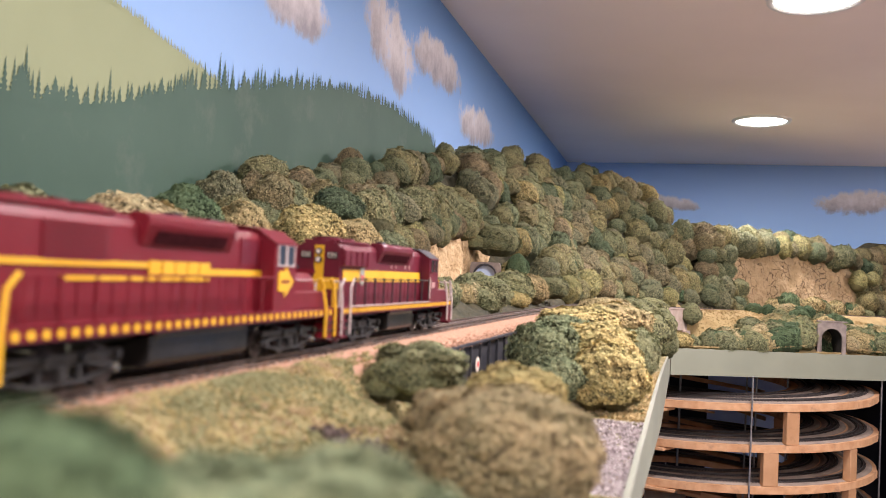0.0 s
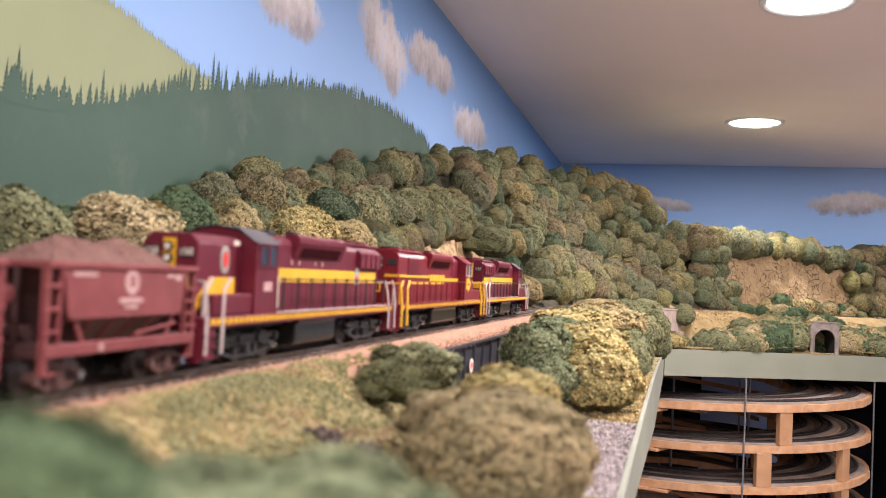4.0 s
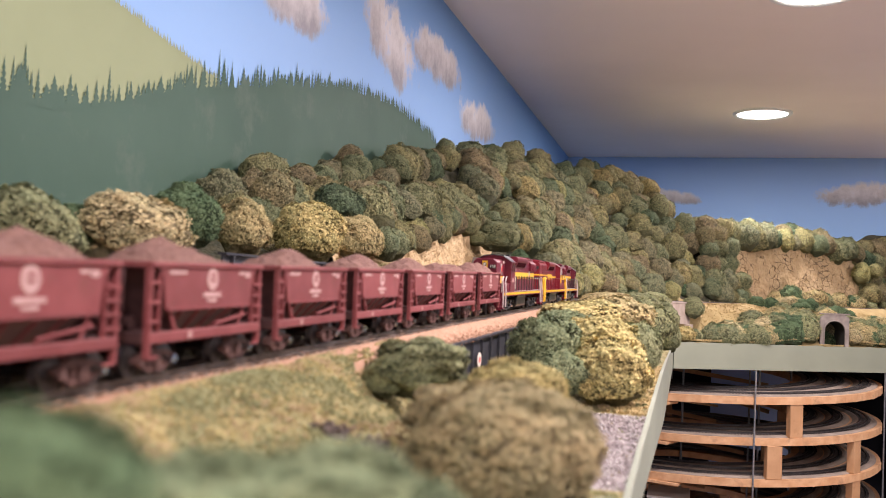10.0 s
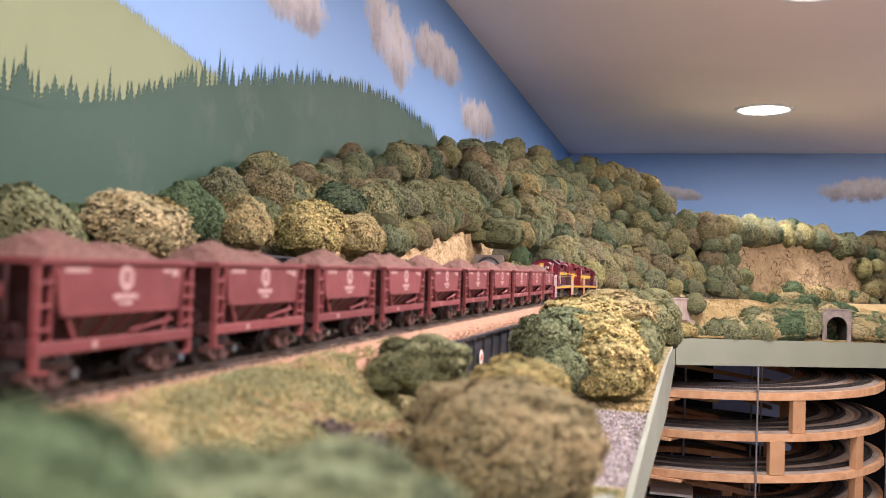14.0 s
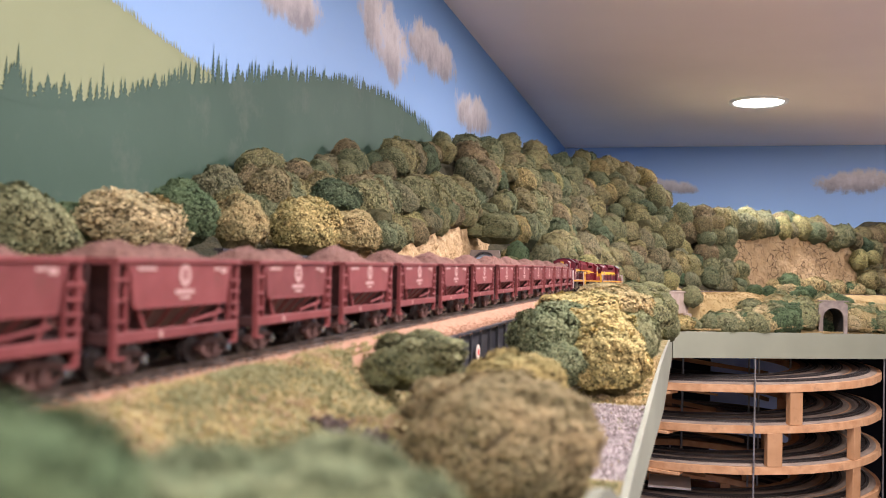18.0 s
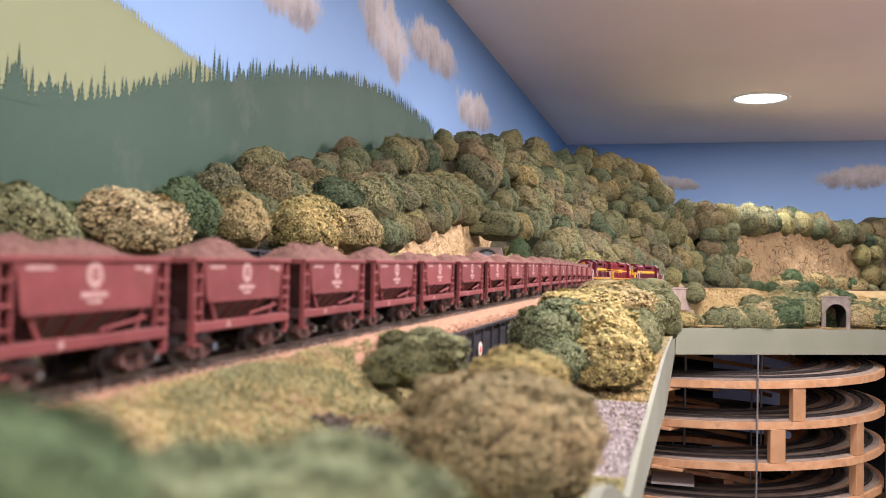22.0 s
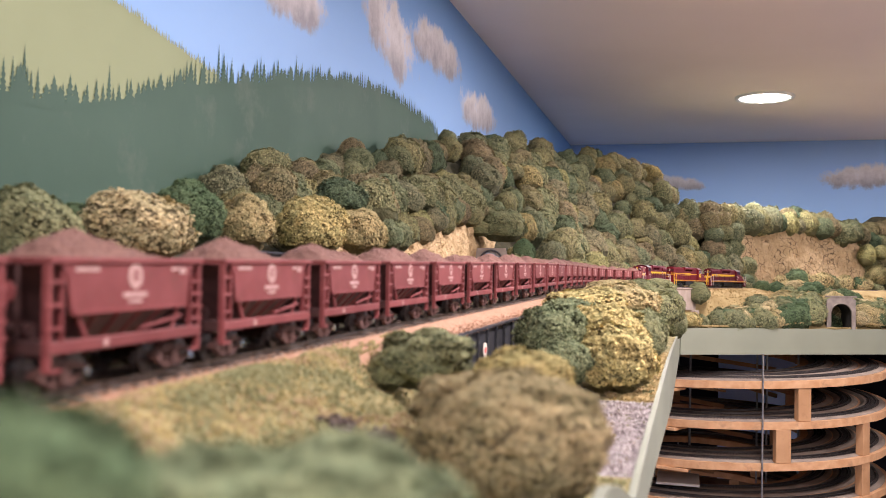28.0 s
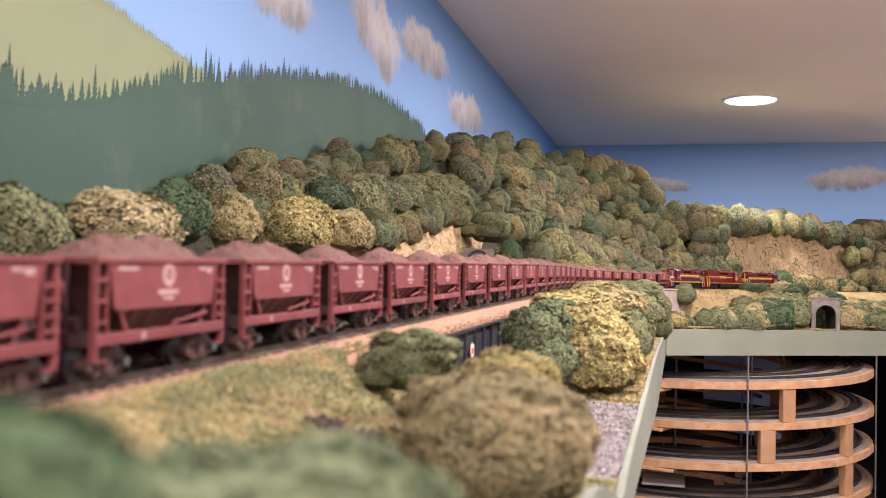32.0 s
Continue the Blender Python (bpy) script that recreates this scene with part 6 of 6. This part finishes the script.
        lip = [(sx * (hw + 0.0008), top - 0.0083), (sx * (hw + 0.0025), top - 0.0041), (sx * (hw + 0.0028), top - 0.0041), (sx * (hw + 0.0011), top - 0.0083)]
        part("brake_grid", prism(lip, *yy(y0 + 0.003, y1 - 0.003), "y"), M_GRID, c, "grid strip painted dark as recess shade")
        # lettering and stripes on the hood
        if style == "band":
            part("hood_band", box(*sorted((sx * (hw + 0.0003), sx * (hw + 0.0005))), *yy(lh0 + 0.004, lh1 - 0.002), 0.0310, 0.0368), M_YELLOW, c, "broad yellow band")
            e = [(f * -0.058 + math.cos(q) * 0.0034, 0.034 + math.sin(q) * 0.005) for q in np.linspace(0, 2 * math.pi, 20, endpoint=False)]
            em = part("hood_emblem", prism(e, *sorted((sx * (hw + 0.0005), sx * (hw + 0.0008))), "x"), M_SAGE, c, "oval faded emblem")
            part("emblem_centre", box(*sorted((sx * (hw + 0.0008), sx * (hw + 0.0009))), *yy(-0.0598, -0.0562), 0.0312, 0.0344), M_REDDOT, em)
            for y in (-0.012, -0.004, 0.014, 0.022):
                part("warning_bar", box(*sorted((sx * (hw + 0.0003), sx * (hw + 0.0005))), *yy(y, y + 0.0012), 0.0384, 0.0405), M_PINK, c)
        else:
            part("hood_stripe", box(*sorted((sx * (hw + 0.0003), sx * (hw + 0.0005))), *yy(lh0 + 0.002, -0.03), 0.0345, 0.0362), M_YELLOW, c, "thin yellow stripe")
            part("hood_stripe", box(*sorted((sx * (hw + 0.0003), sx * (hw + 0.0005))), *yy(0.005, lh1), 0.0325, 0.0348), M_YELLOW, c, "yellow stripe")
            part("hood_stripe", box(*sorted((sx * (hw + 0.0003), sx * (hw + 0.0005))), *yy(-0.07, -0.032), 0.0305, 0.0318), M_YELLOW, c, "thin yellow stripe")
            for y in (-0.030, -0.0225, -0.015, -0.0075, 0.0):
                part("name_bar", prism([(f * y, 0.0305), (f * (y + 0.0066), 0.0305), (f * (y + 0.0072), 0.0368), (f * (y + 0.0006), 0.0368)], *sorted((sx * (hw + 0.0003), sx * (hw + 0.0006))), "x"), M_YELLOW, c, "yellow lettering bar")
    # roof fittings
    for y in ((-0.082, -0.066, -0.05) if style == "line" else (-0.08, -0.062)):
        fan = part("roof_fan", rod((0, f * y, top), (0, f * y, top + 0.0022), 0.0072, 20), paint, c)
        part("fan_cap", rod((0, f * y, top + 0.0022), (0, f * y, top + 0.0026), 0.006, 18), M_BLACK, fan)
    part("radiator_hood", box(-hw + 0.001, hw - 0.001, *yy(lh0 + 0.002, -0.045), top - 0.0005, top + 0.001, 0.0004), paint, c)
    part("exhaust_stack", box(-0.002, 0.002, *yy(-0.003, 0.003), top, top + 0.0035, 0.0003), M_BLACK, c)
    part("exhaust_stack", box(-0.002, 0.002, *yy(0.022, 0.028), top, top + 0.003, 0.0003), M_BLACK, c)
    # cab
    cw, c0, c1, ct = 0.0168, 0.047, 0.067, 0.0518
    croof = [(-cw, deck1), (-cw, ct - 0.0058), (-cw * 0.55, ct - 0.0012), (0, ct), (cw * 0.55, ct - 0.0012), (cw, ct - 0.0058), (cw, deck1)]
    cab = part("cab", prism(croof, *yy(c0, c1), "y"), paint, c)
    bm = prism([(-cw - 0.0004, ct - 0.0057), (-cw * 0.55, ct - 0.0009), (0, ct + 0.0003), (cw * 0.55, ct - 0.0009), (cw + 0.0004, ct - 0.0057), (cw * 0.55, ct - 0.0004), (0, ct + 0.0008), (-cw * 0.55, ct - 0.0004)], *yy(c0 - 0.001, c1 + 0.0012), "y")
    part("cab_roof", bm, M_CABROOF if style == "band" else paint, cab)
    for sx in (-1, 1):
        for y in (c0 + 0.003, c0 + 0.0108):
            w = part("window", box(*sorted((sx * cw, sx * (cw + 0.0002))), *yy(y, y + 0.0062), 0.0375, 0.0452), M_GLASS, cab, "dark side window")
            for a, b, z0, z1 in ((y - 0.0006, y, 0.037, 0.0458), (y + 0.0062, y + 0.0068, 0.037, 0.0458), (y, y + 0.0062, 0.0369, 0.0375), (y, y + 0.0062, 0.0452, 0.0458)):
                part("window_frame", box(*sorted((sx * cw, sx * (cw + 0.0005))), *yy(a, b), z0, z1), M_HANDRAIL if style == "line" else paint, w)
        if style == "line":
            arrow = [(c0 + 0.0035, 0.0275), (c0 + 0.0045, 0.0268), (c0 + 0.0095, 0.0268), (c0 + 0.0095, 0.0245), (c0 + 0.0175, 0.0308), (c0 + 0.0095, 0.0372), (c0 + 0.0095, 0.035), (c0 + 0.0045, 0.035), (c0 + 0.0035, 0.0343)]
            ar = part("cab_arrow", prism([(f * a, b) for a, b in arrow], *sorted((sx * cw, sx * (cw + 0.0004))), "x"), M_YELLOW, cab, "yellow arrowhead")
            part("arrow_bar", box(*sorted((sx * (cw + 0.0004), sx * (cw + 0.0005))), *yy(c0 + 0.006, c0 + 0.0135), 0.0302, 0.0314), M_BRIGHT, ar)
        else:
            part("number_bar", box(*sorted((sx * cw, sx * (cw + 0.0003))), *yy(c0 + 0.006, c0 + 0.013), 0.0275, 0.0312), M_PINK, cab, "pale marking on the cab")
            part("grab_bar", rod((sx * (cw + 0.0006), f * (c0 + 0.0012), 0.021), (sx * (cw + 0.0006), f * (c0 + 0.0012), 0.034), 0.0003, 6), M_CREAM, cab)
        part("battery_box", box(*sorted((sx * hw, sx * (W - 0.0015))), *yy(c1 + 0.0002, L - 0.008), deck1, 0.0265, 0.0006), paint, c)
        part("rain_gutter", box(*sorted((sx * cw, sx * (cw + 0.0006))), *yy(c0, c1), ct - 0.0064, ct - 0.0057), paint, cab)
    nose_top = 0.0478 if style == "band" and flip else 0.0345
    nose = [(-hw, deck1), (-hw, nose_top - 0.003), (-hw + 0.003, nose_top), (hw - 0.003, nose_top), (hw, nose_top - 0.003), (hw, deck1)]
    nz = part("short_hood", prism(nose, *yy(c1, nose_y), "y", bevel=0.0005), paint, c)
    for sx in (-1, 1):
        part("front_window", box(*sorted((sx * 0.0025, sx * 0.0085)), *yy(c1, c1 + 0.0003), 0.0385, 0.0455), M_GLASS, cab)
    ends = ((nose_y, 1, nose_top), (lh0, -1, top))
    for y, sgn, zt in ends:
        yo = y + sgn * 0.0003
        part("end_stripe", box(-0.0024, 0.0024, *yy(y, y + sgn * 0.0005), deck1 + 0.001, zt - 0.002), M_YELLOW if style == "band" else paint, c, "yellow end stripe" if style == "band" else "")
        part("end_band", box(-hw, hw, *yy(y, y + sgn * 0.0003), *((0.027, 0.0325) if style == "band" else (0.0345, 0.0362))), M_YELLOW if style == "band" or sgn < 0 else paint, c)
        for z in (zt - 0.005, zt - 0.009):
            hl = part("headlight", rod((0, f * (y + sgn * 0.0005), z), (0, f * (y + sgn * 0.0018), z), 0.0017, 12), M_BLACK, c)
            part("lens", rod((0, f * (y + sgn * 0.0018), z), (0, f * (y + sgn * 0.002), z), 0.0011, 10), M_CREAM, hl)
        for sx in (-1, 1):
            nb = part("number_board", box(*sorted((sx * 0.0042, sx * 0.0095)), *yy(y, y + sgn * 0.0008), zt - 0.0085, zt - 0.0052), M_BLACK, c, "black number board")
            if number:
                t = share("digits", number, nb)
                t.matrix_basis = Matrix.Translation((sx * 0.00685, f * (y + sgn * 0.00095), zt - 0.0068)) @ Euler((radians(90), 0, 0 if f * sgn < 0 else math.pi)).to_matrix().to_4x4()
    if style == "band":
        e = [(f * 0.0805 + math.cos(q) * 0.0032, 0.039 + math.sin(q) * 0.0052) for q in np.linspace(0, 2 * math.pi, 18, endpoint=False)]
        if flip:
            for sx in (-1, 1):
                part("nose_emblem", prism(e, *sorted((sx * hw, sx * (hw + 0.0003))), "x"), M_SAGE, c, "oval faded emblem with a red centre")
                e3 = [(f * 0.0805 + (a - f * 0.0805) * 0.62, 0.039 + (b - 0.039) * 0.62) for a, b in e]
                part("emblem_centre", prism(e3, *sorted((sx * (hw + 0.0003), sx * (hw + 0.0005))), "x"), M_REDDOT, c)
                chevron = [(c1 + 0.0055, 0.0325), (c1 + 0.0235, 0.0325), (nose_y, 0.0245), (nose_y, 0.0205), (c1 + 0.0225, 0.0265), (c1 + 0.0055, 0.0265)]
                part("nose_band", prism([(f * p, q) for p, q in chevron], *sorted((sx * hw, sx * (hw + 0.0003))), "x"), M_YELLOW, c, "yellow chevron band")
                part("nose_number", box(*sorted((sx * hw, sx * (hw + 0.0003))), *yy(0.070, 0.074), 0.0445, 0.0465), M_CREAM, c)
    # hand rails and steps
    post_mat = M_HANDRAIL if style == "band" else M_YELLOW
    for sx in (-1, 1):
        x = sx * (W - 0.0004)
        dark = M_BLACK if style == "band" else paint
        for k in range(10):
            y = f * (lh0 + 0.006 + k * 0.0142)
            part("stanchion", rod((x, y, deck1), (x, y, 0.0325), 0.00042, 6), dark, c)
            if style == "band":
                part("stanchion_knob", rod((x, y, 0.0318), (x, y, 0.033), 0.0008, 8), dark, c)
        part("hand_rail", rod((x, f * (lh0 + 0.004), 0.0323), (x, f * (c0 - 0.001), 0.0323), 0.00035, 6), dark if style == "band" else paint, c)
        part("walkway_edge", box(*sorted((sx * (W - 0.001), sx * (W + 0.0002))), *yy(lh0, lh1), deck1, deck1 + 0.0005), M_HANDRAIL if style == "band" else paint, c)
        for sgn in (-1, 1):
            yb = sgn * (L - 0.004)
            y_in = sgn * (L - 0.012)
            step_ob = part("step_well", box(*sorted((sx * (W - 0.0065), sx * (W - 0.0002))), *sorted((yb - 0.004 * sgn, yb + 0.0035 * sgn)), 0.0045, deck0 - 0.0002, 0.0003), paint if style == "line" else M_MAROON, c)
            for z in (0.0046, 0.0085, 0.0122):
                part("step_tread", box(*sorted((sx * (W - 0.0055), sx * (W + 0.0008))), *sorted((yb - 0.005 * sgn, yb + 0.0038 * sgn)), z, z + 0.0006), paint if style == "band" else M_BLACK, step_ob)
            for y, lean in ((yb + sgn * 0.003, 0.0), (y_in, sgn * 0.002)):
                part("grab_rail", tube([(sx * (W + 0.0006), y, 0.006), (sx * (W + 0.0006), y, 0.019), (x, y - lean, 0.0285), (x, y - lean - sgn * 0.004, 0.0325)], 0.0008 if style == "line" else 0.0006, 6), post_mat, c, "bent step grab rail")
    for sgn in (-1, 1):
        y = sgn * (L - 0.001)
        part("end_rail", tube([(-W + 0.001, y, 0.019), (-W + 0.001, y, 0.031), (-0.004, y, 0.031), (-0.004, y, 0.026), (0.004, y, 0.026), (0.004, y, 0.031), (W - 0.001, y, 0.031), (W - 0.001, y, 0.019)], 0.00045, 6), post_mat, c)
        part("pilot", prism([(-W + 0.001, 0.0032), (W - 0.001, 0.0032), (W - 0.001, deck0), (-W + 0.001, deck0)], *sorted((sgn * (L - 0.001), sgn * (L + 0.0006))), "y"), paint, c)
        for k in range(3):
            part("air_hose", tube([(0.004 + k * 0.003, sgn * (L + 0.0006), 0.012), (0.004 + k * 0.003, sgn * (L + 0.003), 0.011), (0.0042 + k * 0.003, sgn * (L + 0.0035), 0.006)], 0.0005, 6), M_BLACK if style == "band" else M_YELLOW, c)
        coupler(c, sgn * L, sgn)
    # below the frame
    part("underframe", box(-0.009, 0.009, -L + 0.002, L - 0.002, 0.0125, deck0 - 0.0002), M_BLACK, c)
    tank = [(-0.0145, 0.0055), (-0.0125, 0.0038), (0.0125, 0.0038), (0.0145, 0.0055), (0.0145, 0.0135), (-0.0145, 0.0135)]
    tl = 0.032 if style == "line" else 0.023
    part("fuel_tank", prism(tank, -tl, tl, "y", bevel=0.0005), M_TANK, c)
    for sx in (-1, 1):
        part("air_reservoir", rod((sx * 0.0135, -tl + 0.002, 0.0142), (sx * 0.0135, tl - 0.002, 0.0142), 0.0016, 10), M_TANK, c)
    for y in (-(L - 0.0395), L - 0.0395):
        t = bogie(c, y, 3, 0.045, 0.0125, M_BLACK, 0.0115, True)
        for sx in (-1, 1):
            part("frame_beam", box(*sorted((sx * 0.0125, sx * 0.0142)), -0.026, 0.026, 0.0088, 0.0112, 0.0004), M_BLACK, t)
            for k in (-1, 0, 1):
                part("brake_cylinder", rod((sx * 0.0142, k * 0.015 + 0.0075, 0.0095), (sx * 0.0155, k * 0.015 + 0.0075, 0.0095), 0.0015, 8), M_TANK, t)
    return tagged(base, name_label, "locomotive", "locomotives")


PITCH = 0.088


RUN_T = np.array([-4, 0, 3, 6, 7, 9, 10, 12, 13, 16, 19, 23, 28, 32, 36])
RUN_K = np.array([-28.46, -24.7, -21.9, -19.06, -18.12, -16.33, -15.46, -13.74, -12.87, -10.33, -7.78, -4.29, 0.03, 3.3, 6.57])


def progress(t):
    """How many car lengths the train has moved, counted so that a car stands at the start mark at 28 s."""
    return float(np.mean(np.interp(t + np.linspace(-0.8, 0.8, 9), RUN_T, RUN_K)))


TRAIN = []


def build_train():
    for i in range(5):
        LOADS.append(ore_load(i + 1))
    first = ore_car()
    rnd = random.Random(17)
    for j in range(21, -10, -1):
        car = first if j == 21 else copy_thing(first, Matrix.Identity(4))
        load = next(o for o in car.children if o.name.startswith("ore_load"))
        load.data = LOADS[rnd.randrange(5)]
        TRAIN.append((car, float(j)))
    a = text_mesh("158", 0.0036, M_CREAM)
    b = text_mesh("131", 0.0036, M_CREAM)
    TRAIN.append((locomotive("maroon diesel locomotive with a broad yellow band, cab end trailing", M_MAROON, True, "band", a), 22.66))
    TRAIN.append((locomotive("bright maroon diesel locomotive with yellow stripe, arrow and steps", M_BRIGHT, False, "line", None), 25.23))
    TRAIN.append((locomotive("maroon diesel locomotive with a broad yellow band, leading the train", M_MAROON, False, "band", b), 27.71))


def motions():
    for thing, k in TRAIN:
        rows = []
        for t in np.arange(0, 32.01, 1.0):
            s = 0.2153 + PITCH * (k + progress(float(t)))
            rows.append((float(t), on_track(s + 0.032 * step(1.9, 2.7, s))))
        walk(thing, rows)


room()
mural()
benchwork()
main_track()
bridge()
upper_line()
rocks()
abutment_far()
portal(pose(0.395, 2.56, 1.392, 0, 0, 8), 0.053, 0.067, 0.073, 0.084, 0.1, "grey concrete tunnel mouth at the foot of the far slope", M_DARK)
portal(pose(-0.3145, 1.435, 1.493), 0.037, 0.056, 0.052, 0.061, 0.0065, "low tunnel mouth in the hillside with painted sky seen through", M_SKY_PATCH, False)
hillside()
shrubs()
far_shrubs()
helix()
grains()
edge_crumbs()
build_train()
motions()
